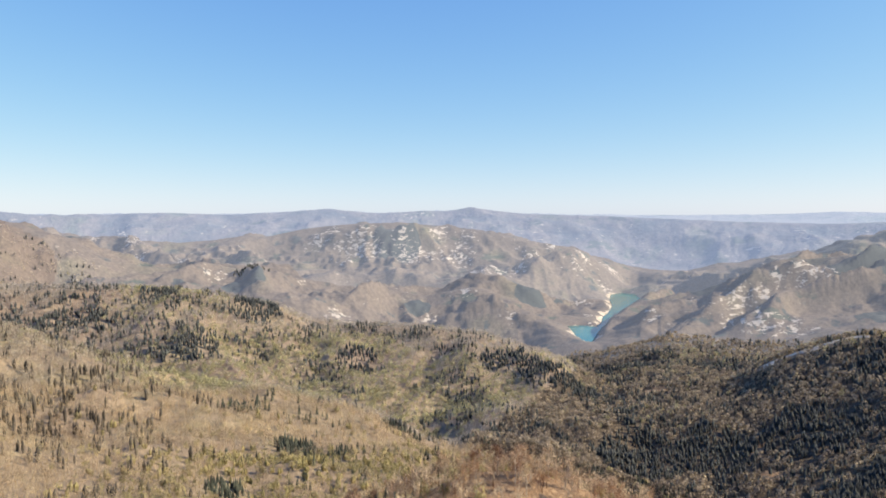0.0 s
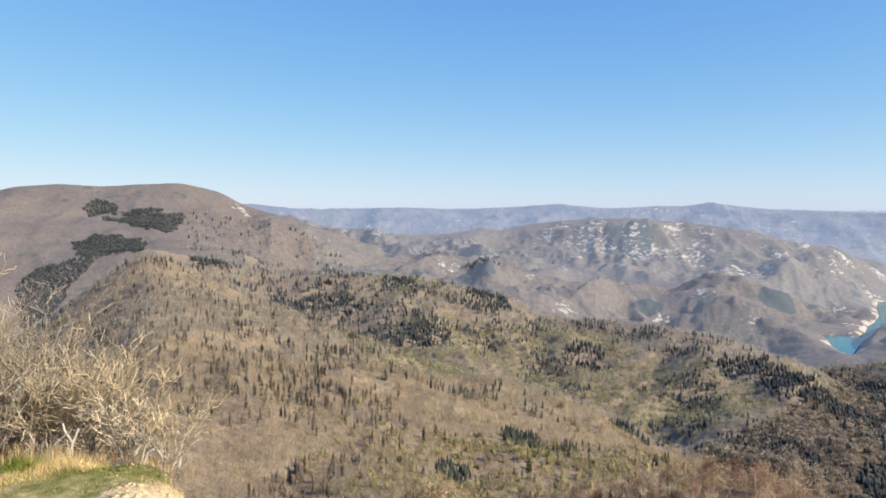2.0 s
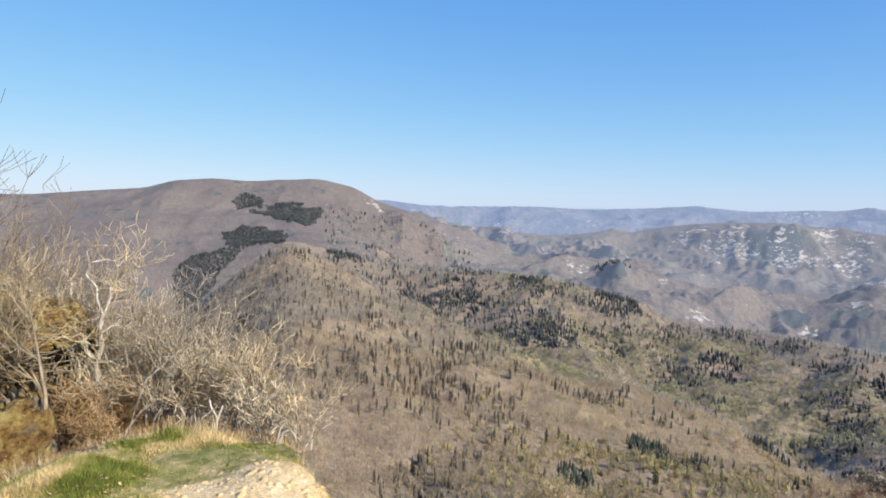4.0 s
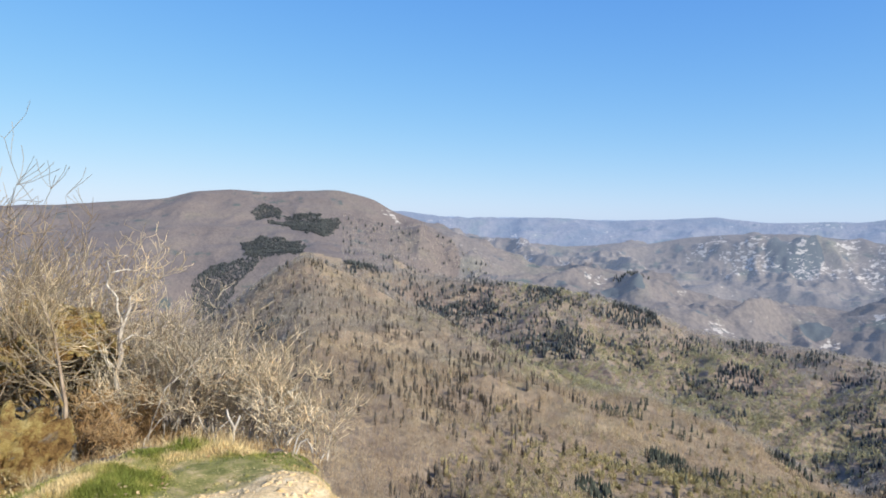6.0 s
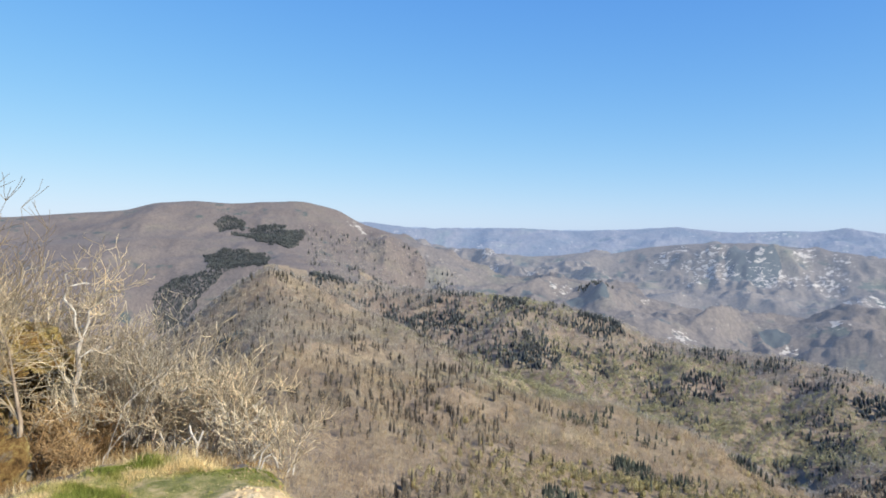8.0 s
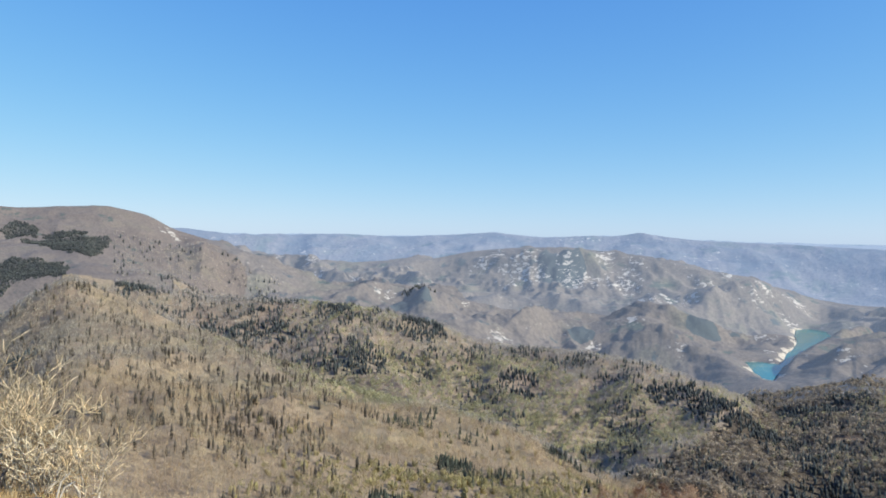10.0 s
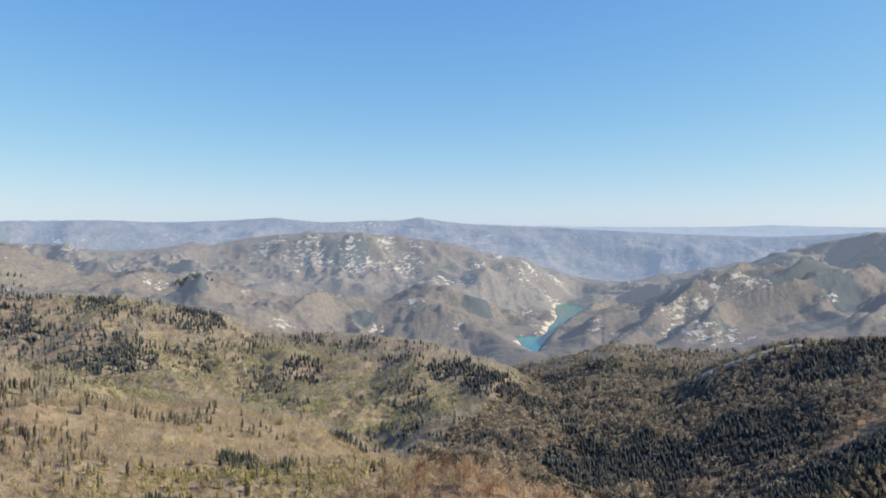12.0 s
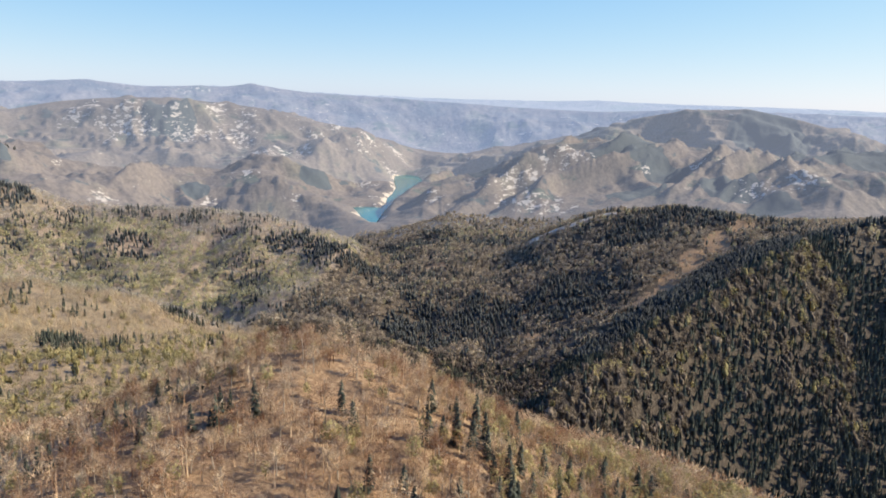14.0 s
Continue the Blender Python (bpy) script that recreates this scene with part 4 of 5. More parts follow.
form = np.random.default_rng(9)
column = (tb < 12) & (tr > 420) & ~in_stand & (tband < 6)
for name, mask, forms, mat, label, cat in (
        ("knoll_woods", is_bare & on_knoll & (tr >= 292), [bare_form(form, 18, 10.0, 2.9, 0.6, 2.2) for i in range(6)], RUST, "leafless russet beech woods behind the knoll", "woods"),
        ("knoll_woods", is_bare & on_knoll & (tr < 292), [bare_form(form, 76, 10.5, 2.9, 0.17, 1.5) for i in range(8)], RUST, "leafless russet beech woods on the near knoll", "woods"),
        ("bare_woods", is_bare & ~on_knoll & (tr < 900) & ~east, [bare_form(form, 21, 10.0, 2.5, 0.30, 3.2) for i in range(9)], BARE, "leafless grey-brown beech woods on the valley sides", "woods"),
        ("oak_woods", is_bare & ~on_knoll & (tr < 900) & east, [crown_form(form, 2, 7.0, 2.2, 0.1, 5, 0.7) for i in range(5)] + [leafy_form(form, 44, 8.5, 2.7, 0.85) for i in range(6)], SHADED_OAK, "olive-brown oak woods among the conifers, darkened for the slope's shade", "woods"),
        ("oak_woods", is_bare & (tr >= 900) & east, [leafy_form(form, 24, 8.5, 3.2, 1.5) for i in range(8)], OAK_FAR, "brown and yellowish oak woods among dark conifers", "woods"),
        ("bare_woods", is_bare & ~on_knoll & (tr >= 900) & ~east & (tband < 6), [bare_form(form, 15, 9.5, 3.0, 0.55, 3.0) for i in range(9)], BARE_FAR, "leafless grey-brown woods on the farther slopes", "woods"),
        ("bare_woods", is_bare & ~on_knoll & (tr >= 900) & ~east & (tband >= 6), [bare_form(form, 15, 9.5, 3.0, 0.55, 3.0) for i in range(9)], HAZED_BARE, "leafless woods across the valley, greyed by haze in their colour", "woods"),
        ("evergreen_woods", is_pine & column, [crown_form(form, 1, 10.5, 1.35, 0.05, 5, 0.5) for i in range(9)], DARK_COLUMN, "dark ivied and evergreen trees scattered among bare woods", "woods"),
        ("pine_woods", is_pine & ~column & (tr < 900), [pine_form(form, 3, 10.0, 2.1) for i in range(6)], PINE, "dark green conifers crowding the near slopes", "woods"),
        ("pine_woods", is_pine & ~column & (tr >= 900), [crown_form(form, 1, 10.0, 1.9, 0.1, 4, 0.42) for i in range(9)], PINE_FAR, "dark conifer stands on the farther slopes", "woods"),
        ("leafing_woods", is_leaf & on_knoll, [leafy_form(form, 110, 8.5, 2.2, 0.6) for i in range(4)], LEAF, "small trees in yellow-green leaf on the knoll", "woods"),
        ("leafing_woods", is_leaf & ~on_knoll & (tr < 900), [crown_form(form, 2, 8.0, 2.5, 0.1) for i in range(2)] + [leafy_form(form, 38, 9.0, 2.8, 0.95) for i in range(7)], LEAF, "broadleaf trees in fresh yellow-green spring leaf", "woods"),
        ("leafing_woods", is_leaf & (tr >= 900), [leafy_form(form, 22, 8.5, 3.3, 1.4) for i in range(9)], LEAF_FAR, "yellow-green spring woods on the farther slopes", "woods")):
    stand(name, forms, tx[mask], ty[mask], grow[mask], mat, label, cat, mat in (PINE_FAR, DARK_COLUMN, SHADED_OAK), 0.0 if mat in (PINE, PINE_FAR, DARK_COLUMN, RUST) else 0.7)
print("trees", is_bare.sum(), is_pine.sum(), is_leaf.sum())


# ---- helpers for single things ----
def part(name, me, material, parent, label=""):
    """One mesh as a part of a thing."""
    me.materials.append(material)
    ob = new(name, me)
    ob.parent = parent
    if label:
        ob["label"] = label
    return ob


def floor_at(x, y):
    return float(land(np.array([x]), np.array([y]))[0][0])


class Limbs:
    """Collects tapered tubes."""

    def __init__(self):
        self.v, self.f, self.n = [], [], 0

    def tube(self, pts, radii, sides=5):
        pts = [np.array(p, float) for p in pts]
        rings = []
        for i, p in enumerate(pts):
            d = pts[min(i + 1, len(pts) - 1)] - pts[max(i - 1, 0)]
            d = d / (np.linalg.norm(d) + 1e-9)
            s = np.cross(d, (0.31, 0.87, 0.2))
            s = s / (np.linalg.norm(s) + 1e-9)
            t = np.cross(d, s)
            a = np.arange(sides) * 2 * math.pi / sides
            rings.append(p + radii[i] * (np.cos(a)[:, None] * s + np.sin(a)[:, None] * t))
        base = self.n
        self.v.append(np.concatenate(rings))
        self.n += sides * len(pts)
        for i in range(len(pts) - 1):
            for j in range(sides):
                k = (j + 1) % sides
                self.f.append((base + i * sides + j, base + i * sides + k, base + (i + 1) * sides + k, base + (i + 1) * sides + j))

    def mesh(self, name):
        return mesh_of(name, np.concatenate(self.v), np.array(self.f), None, True)


def grow_limb(out, fine, rng, p, d, length, radius, level, wild=0.35, rise=0.12, forks=(5, 5, 4), thin=0.0022):
    """A crooked limb that forks; out takes the stout wood, fine the twigs."""
    steps = 5 if level < 2 else 3
    pts, radii = [p], [radius]
    for i in range(steps):
        d = d + rng.normal(size=3) * wild * 0.5 + np.array([0, 0, rise])
        d = d / np.linalg.norm(d)
        p = p + d * length / steps
        pts.append(p)
        radii.append(max(radius * (1 - 0.8 * (i + 1) / steps), thin))
    (out if level < 1 else fine).tube(pts, radii, 6 if level == 0 else 3)
    if level >= len(forks):
        return
    for i in range(forks[level]):
        k = rng.integers(1, steps + 1)
        side = rng.normal(size=3)
        side = side - d * side.dot(d)
        side = side / (np.linalg.norm(side) + 1e-9)
        turn = rng.uniform(0.5, 1.1)
        grow_limb(out, fine, rng, pts[k], d * math.cos(turn) + side * math.sin(turn), length * rng.uniform(0.4, 0.7), max(radii[k] * 0.65, thin), level + 1, wild, rise, forks, thin)


def bare_shrub(name, x, y, tall, seed, stems, label, category, bark_mat, twig_mat, forks=(6, 5, 4), lean=0.35, stout=0.018, thin=0.0022, sink=0.05, group=""):
    rng = np.random.default_rng(seed)
    thing = tagged(new(name), label, category, group)
    z = floor_at(x, y) - sink
    thing.location = (x, y, z)
    fine = Limbs()
    for i in range(stems):
        stem = Limbs()
        d = np.array([rng.normal() * lean, rng.normal() * lean, 1.0])
        grow_limb(stem, fine, rng, np.array([rng.normal() * 0.10, rng.normal() * 0.10, 0.0]), d / np.linalg.norm(d), tall * rng.uniform(0.42, 0.62), stout * rng.uniform(0.7, 1.3), 0, forks=forks, thin=thin)
        part("stem" if stems > 1 else "trunk", stem.mesh("stem"), bark_mat, thing)
    part("crown", fine.mesh("crown"), twig_mat, thing)
    return thing


# ---- the near knoll: single trees ----
def knoll_tree(seed, tall):
    rng = np.random.default_rng(seed)
    thing = new("beech_tree")
    trunk, tv, tf = Limbs(), [], []
    top = np.array([rng.normal() * 0.5, rng.normal() * 0.5, tall * 0.86])
    trunk.tube([(0, 0, -0.6), top * 0.35 + np.array([rng.normal() * 0.15, rng.normal() * 0.15, 0]), top * 0.7, top], [0.24, 0.19, 0.12, 0.04], 6)
    for i in range(14):
        k = rng.uniform(0.3, 0.95)
        a, e = rng.uniform(0, 6.283), rng.uniform(0.3, 1.0)
        d = np.array([math.cos(a) * math.cos(e), math.sin(a) * math.cos(e), math.sin(e)])
        reach = tall * rng.uniform(0.18, 0.34) * (1.25 - k * 0.6)
        p = top * k
        trunk.tube([p, p + d * reach * 0.5, p + d * reach + np.array([0, 0, 0.3])], [0.09, 0.06, 0.03], 4)
        for j in range(40):
            q = p + d * reach * rng.uniform(0.25, 1.1) + rng.normal(size=3) * 0.45
            w = d * 0.6 + rng.normal(size=3) * 0.8 + np.array([0, 0, 0.3])
            w = w / np.linalg.norm(w)
            s = np.cross(w, rng.normal(size=3))
            s = s / np.linalg.norm(s) * 0.05
            n = len(tv)
            tv.extend([q - s, q + s, q + w * rng.uniform(0.7, 1.7)])
            tf.append((n, n + 1, n + 2))
    part("trunk", trunk.mesh("trunk"), BEECH_BARK, thing)
    part("crown", mesh_of("crown", np.array(tv), np.array(tf)), RUST, thing)
    return thing


def knoll_pine(seed, tall):
    rng = np.random.default_rng(seed)
    thing = new("fir_tree")
    trunk, v, f = Limbs(), [], []
    trunk.tube([(0, 0, -0.6), (0, 0, tall * 0.5), (0, 0, tall * 0.96)], [0.22, 0.14, 0.03], 6)
    for i in range(150):
        k = (i + rng.uniform(0, 1)) / 150
        a = rng.uniform(0, 6.283)
        reach = (0.4 + 2.3 * (1 - k) ** 0.8) * rng.uniform(0.6, 1.15)
        z = tall * (0.10 + 0.9 * k)
        u, s = np.array([math.cos(a), math.sin(a), 0]), np.array([-math.sin(a), math.cos(a), 0])
        p, q = np.array([0, 0, z]), np.array([0, 0, z - reach * 0.35]) + u * reach
        w = 0.16 + 0.22 * reach
        mid = (p + q) / 2 + np.array([0, 0, 0.12])
        n = len(v)
        v.extend([p, mid - s * w + (0, 0, -0.25), q, mid + s * w + (0, 0, -0.25), mid])
        f.extend([(n, n + 1, n + 4), (n + 1, n + 2, n + 4), (n + 2, n + 3, n + 4), (n + 3, n, n + 4)])
    part("trunk", trunk.mesh("trunk"), BROWN_BARK, thing)
    part("crown", mesh_of("crown", np.array(v), np.array(f)), PINE, thing)
    return thing


def knoll_leafy(seed, tall):
    rng = np.random.default_rng(seed)
    thing = new("leafing_tree")
    trunk = Limbs()
    trunk.tube([(0, 0, -0.6), (0.1, 0, tall * 0.4), (0.0, 0.2, tall * 0.8)], [0.2, 0.14, 0.04], 6)
    v, f = leafy_form(rng, 260, tall, 2.6, 0.42)
    part("trunk", trunk.mesh("trunk"), BEECH_BARK, thing)
    part("crown", mesh_of("crown", v, f), LEAF, thing)
    return thing


rng = np.random.default_rng(77)
fixed = [(132, 157), (134, 165), (117, 132), (101, 184), (111, 178), (159, 132), (126, 128), (154, 116), (149, 141), (191, 143), (173, 127), (184, 115)]
# dark firs and evergreens added along the shoulder to stand in for its shade
fixed = [(r * math.sin(radians(b)), r * math.cos(radians(b))) for b, r in zip(np.linspace(13.5, 30, 22), rng.uniform(204, 238, 22))] + fixed
spots = list(fixed)
while len(spots) < 292:
    b, r = radians(rng.uniform(14, 62) if len(spots) % 5 < 3 else rng.uniform(45, 66)), math.sqrt(rng.uniform(142 ** 2, 256 ** 2))
    x, y = r * math.sin(b), r * math.cos(b)
    if all((x - p) ** 2 + (y - q) ** 2 > 4.4 ** 2 for p, q in spots):
        spots.append((x, y))
makers = [(knoll_tree, "tall leafless russet beech on the near knoll", "tree", "beeches on the knoll"),
          (knoll_pine, "dark green fir among the bare beeches", "fir tree", "firs on the knoll"),
          (knoll_leafy, "tree in fresh yellow-green leaf on the knoll", "tree", "leafing trees on the knoll")]
models = [[tagged(make(100 * k + i, tall), label, cat, group) for i, tall in enumerate((10.5, 11.5, 12.5, 11.0, 9.5))] for k, (make, label, cat, group) in enumerate(makers)]
used = set()
for i, (x, y) in enumerate(spots):
    b = math.degrees(math.atan2(x, y))
    chance = rng.uniform(0, 1)
    side = max(0.0, (b - 40) / 20)
    k = (1 if i < len(fixed) - 3 else 2) if i < len(fixed) else 1 if chance < 0.38 * side + (0.03 if math.hypot(x, y) < 215 else 0.0) else 2 if chance < 0.05 + 0.72 * side else 0
    j = int(rng.integers(0, 5))
    m = pose(x, y, floor_at(x, y), 0, 0, rng.uniform(0, 360))
    if (k, j) in used:
        ob = copy_thing(models[k][j], m)
    else:
        ob = models[k][j]
        ob.matrix_world = m
        used.add((k, j))
    ob.scale = [rng.uniform(0.8, 1.15) * (0.72 if i < 22 else 1.0)] * 3
for k in range(3):
    for j in range(5):
        if (k, j) not in used:
            for o in list(models[k][j].children):
                bpy.data.objects.remove(o)
            bpy.data.objects.remove(models[k][j])


# ---- the ledge: stones, dead wood, brush and grass ----
def boulder(name, x, y, z, sx, sy, sz, seed, label, turn=0.0, cuts=9, category="rock", group="", stuff=None):
    """A block of rock: a ball cut by flat breaks, then weathered."""
    rng = np.random.default_rng(900 + seed)
    bm = bmesh.new()
    bmesh.ops.create_icosphere(bm, subdivisions=5 if sx > 0.2 else 3, radius=1.0)
    planes = []
    for i in range(cuts):
        n = rng.normal(size=3) * (1, 1, 0.7)
        planes.append((Vector(n / np.linalg.norm(n)), rng.uniform(0.38, 0.78)))
    off = Vector((seed * 3.1, seed * 1.7, seed * 0.9))
    for v in bm.verts:
        p = v.co.copy()
        for n, d in planes:
            over = p.dot(n) - d
            if over > 0:
                p = p - n * over * 0.93
        rub = noise.fractal(p * 2.2 + off, 0.8, 2.0, 7)
        crack = abs(noise.noise(Vector((p.x * 1.8, p.y * 1.8, p.z * 5.0)) + off))
        split = abs(noise.noise(Vector((p.x * 3.4, p.y * 3.4, p.z * 1.2)) - off))
        ledge = noise.noise(Vector((p.x * 0.8, p.y * 0.8, p.z * 9.0)) + off)
        p = p * (1 + 0.22 * rub + 0.07 * ledge - 0.42 * max(0.0, 0.13 - crack) / 0.13 - 0.3 * max(0.0, 0.08 - split) / 0.08)
        v.co = Vector((p.x * sx, p.y * sy, p.z * sz))
    me = bpy.data.meshes.new(name)
    bm.to_mesh(me)
    me.materials.append(stuff or STONE)
    me.polygons.foreach_set("use_smooth", np.full(len(me.polygons), True))
    ob = tagged(new(name, me), label, category, group)
    ob.matrix_world = pose(x, y, z, 0, 0, turn)
    return ob


ROCKS = "mossy outcrop beside the ledge"
boulder("boulder", -4.27, 8.55, 0.10, 0.68, 0.6, 0.30, 3, "broad rock slab under golden moss above a dark hollow", 25, group=ROCKS)
boulder("boulder", -4.95, 8.75, 0.02, 0.8, 0.7, 0.40, 4, "mossy block of rock at the top of the outcrop", 40, group=ROCKS)
boulder("boulder", -4.80, 8.00, -0.22, 0.72, 0.6, 0.38, 21, "sloping slab thick with golden moss above broken rock", 30, group=ROCKS)
boulder("boulder", -4.85, 9.20, -0.75, 1.1, 0.5, 0.85, 6, "dark rock mass at the back of the outcrop", 28, 12, group=ROCKS)
boulder("boulder", -4.10, 8.75, -0.45, 0.46, 0.36, 0.42, 5, "pale grey rock face with dark cracks below a slab", 20, 12, group=ROCKS, stuff=GREY_STONE)
boulder("boulder", -4.02, 7.50, -0.78, 0.26, 0.3, 0.62, 12, "upright grey pillar of broken rock", 28, 12, group=ROCKS, stuff=GREY_STONE)
boulder("boulder", -4.42, 7.70, -0.70, 0.38, 0.32, 0.34, 8, "dark cracked rock with pale grey edges in the bank", 60, 14, group=ROCKS, stuff=GREY_STONE)
boulder("boulder", -4.95, 7.90, -0.98, 0.9, 0.6, 0.5, 14, "broken grey rock with moss in its cracks", 30, 12, group=ROCKS)
boulder("boulder", -3.66, 5.98, -0.74, 0.58, 0.55, 0.62, 11, "rounded boulder thick with brown-gold moss beside the ledge", 30, group=ROCKS)
boulder("boulder", -3.12, 5.35, -0.80, 0.34, 0.36, 0.42, 19, "low grey stone half sunk beside the grass", 40, 12, group=ROCKS)
boulder("stone", -2.14, 4.41, floor_at(-2.14, 4.41), 0.045, 0.05, 0.04, 17, "small dark stone in the grass of the ledge", 0, 9, "stone")

# dry moss and grass tufts over the rocks
rng = np.random.default_rng(66)
mv, mf = [], []
for ob in [o for o in bpy.data.objects if o.name.startswith("boulder")]:
    turn = ob.matrix_world.to_3x3()
    for v in ob.data.vertices:
        for k in range(1 if (turn @ v.normal).z > 0.3 else 0):
            p = np.array(ob.matrix_world @ v.co) + rng.normal(size=3) * (0.012, 0.012, 0.0)
            a = rng.uniform(0, 6.283)
            s, t = np.array([math.cos(a), math.sin(a), 0]) * 0.006, rng.uniform(0.006, 0.022)
            mf.append((len(mv), len(mv) + 1, len(mv) + 2))
            mv.extend([p - s, p + s, p + np.array([rng.normal() * 0.016 + 0.005, rng.normal() * 0.016 - 0.012, t])])
me = mesh_of("moss", np.array(mv), np.array(mf))
me.materials.append(BRACKEN)
tagged(new("moss", me), "golden-brown dry moss tufts on the rocks", "moss", kind="stuff")

# the forked dead tree, pale and broken
dead = tagged(new("dead_tree"), "pale dead tree with a forked broken crown below the ledge", "tree")
dead.location = (-3.73, 8.19, floor_at(-3.73, 8.19))
o = np.array(dead.location)


def dead_limb(name, pts, r0, r1, sides=7):
    limb = Limbs()
    pts = [np.array(p) - o for p in pts]
    k = len(pts) - 1
    limb.tube(pts, [r0 + (r1 - r0) * i / k for i in range(k + 1)], sides)
    return part(name, limb.mesh(name), PALE_BARK, dead)


low = float(o[2]) - 0.15
TRUNK = [(-3.74, 8.19, low), (-3.70, 8.19, -1.05), (-3.745, 8.2, -0.8), (-3.70, 8.2, -0.55), (-3.725, 8.21, -0.3), (-3.665, 8.22, -0.08), (-3.69, 8.22, 0.12), (-3.645, 8.22, 0.3)]
dead_limb("trunk", TRUNK, 0.040, 0.026)
DEAD_LIMBS = [([(-3.65, 8.22, 0.28), (-3.71, 8.2, 0.46), (-3.70, 8.19, 0.60), (-3.81, 8.16, 0.74), (-3.78, 8.17, 0.88), (-3.80, 8.16, 1.02), (-3.66, 8.25, 1.09), (-3.52, 8.26, 1.05)], 0.020, 0.005),
         ([(-3.78, 8.17, 0.88), (-3.62, 8.26, 0.92), (-3.47, 8.3, 0.88), (-3.33, 8.36, 0.93)], 0.011, 0.003),
         ([(-3.64, 8.23, 0.30), (-3.57, 8.24, 0.48), (-3.58, 8.26, 0.60), (-3.45, 8.31, 0.72), (-3.38, 8.35, 0.83), (-3.22, 8.4, 0.80)], 0.018, 0.004),
         ([(-3.58, 8.26, 0.58), (-3.46, 8.28, 0.54), (-3.30, 8.33, 0.58)], 0.010, 0.003),
         ([(-3.69, 8.2, 0.05), (-3.55, 8.25, 0.15), (-3.42, 8.3, 0.13), (-3.28, 8.38, 0.24), (-3.12, 8.4, 0.22)], 0.014, 0.004),
         ([(-3.72, 8.2, -0.25), (-3.85, 8.15, -0.08), (-3.90, 8.1, 0.10), (-4.02, 8.1, 0.2)], 0.013, 0.004),
         ([(-3.70, 8.2, -0.5), (-3.52, 8.25, -0.36), (-3.40, 8.28, -0.16), (-3.22, 8.32, -0.06), (-3.15, 8.35, 0.1)], 0.014, 0.004)]
rng = np.random.default_rng(31)
fine = Limbs()
for line, r0, r1 in DEAD_LIMBS:
    dead_limb("limb", line, r0, r1, 6)
    for k in range(9):
        i = int(rng.integers(1, len(line)))
        p = np.array(line[i - 1]) + (np.array(line[i]) - np.array(line[i - 1])) * rng.uniform(0, 1) - o
        d = np.array([rng.normal() * 0.7 + 0.3, rng.normal() * 0.5, rng.normal() * 0.4 + 0.25])
        grow_limb(fine, fine, rng, p, d / np.linalg.norm(d), rng.uniform(0.2, 0.42), 0.006, 1, 0.5, forks=(0, 3, 2), thin=0.0026)
part("crown", fine.mesh("crown"), TWIG, dead)

# pale stems beside it
STEMS = [[(-3.75, 8.18, -1.22), (-3.66, 8.22, -0.91), (-3.56, 8.27, -0.52), (-3.46, 8.31, -0.19)],
         [(-3.71, 8.2, -1.25), (-3.59, 8.25, -0.98), (-3.44, 8.32, -0.76), (-3.19, 8.42, -0.58), (-3.07, 8.46, -0.14)],
         [(-3.81, 8.16, -1.16), (-3.8, 8.16, -0.43)], [(-3.5, 8.29, -1.19), (-3.49, 8.3, -0.66), (-3.44, 8.32, -0.12)],
         [(-3.84, 8.14, -1.15), (-3.75, 8.18, -0.9), (-3.72, 8.2, -0.64)], [(-2.97, 8.49, -1.18), (-2.95, 8.5, -0.77), (-2.89, 8.52, -0.56)]]
rng = np.random.default_rng(12)
for i in range(12):
    x, y = -3.75 + rng.normal() * 0.30 + 0.07 * i, 8.2 + rng.normal() * 0.25
    dx, tall = rng.normal() * 0.24 + 0.08, rng.uniform(0.5, 1.5)
    STEMS.append([(x, y, -1.2), (x + dx * 0.4, y, -1.2 + tall * 0.4), (x + dx * 1.2 + rng.normal() * 0.05, y + rng.normal() * 0.1, -1.2 + tall * 0.75), (x + dx * 2.2 + rng.normal() * 0.1, y + 0.1, -1.2 + tall)])
for i, line in enumerate(STEMS):
    x, y, z = line[0]
    thing = tagged(new("sapling"), "thin pale leafless stem rising from the brush", "sapling", "pale stems below the ledge")
    thing.location = (x, y, floor_at(x, y))
    base = np.array(thing.location)
    stem, fine = Limbs(), Limbs()
    pts = [np.array((x, y, base[2] - 0.1))] + [np.array(p) for p in line]
    stem.tube([p - base for p in pts], list(np.linspace(0.022 if i == 1 else 0.012, 0.006, len(pts))), 6)
    rng = np.random.default_rng(300 + i)
    for j in range(7):
        p = pts[-1] + (pts[-2] - pts[-1]) * rng.uniform(0, 0.9) - base
        d = np.array([rng.normal() * 0.7 + 0.2, rng.normal() * 0.5, rng.uniform(0.2, 1.0)])
        grow_limb(fine, fine, rng, p, d / np.linalg.norm(d), rng.uniform(0.3, 0.6), 0.007, 1, forks=(0, 3, 3), thin=0.0022)
    part("stem", stem.mesh("stem"), PALE_BARK, thing)
    part("crown", fine.mesh("crown"), PALE_TWIG, thing)

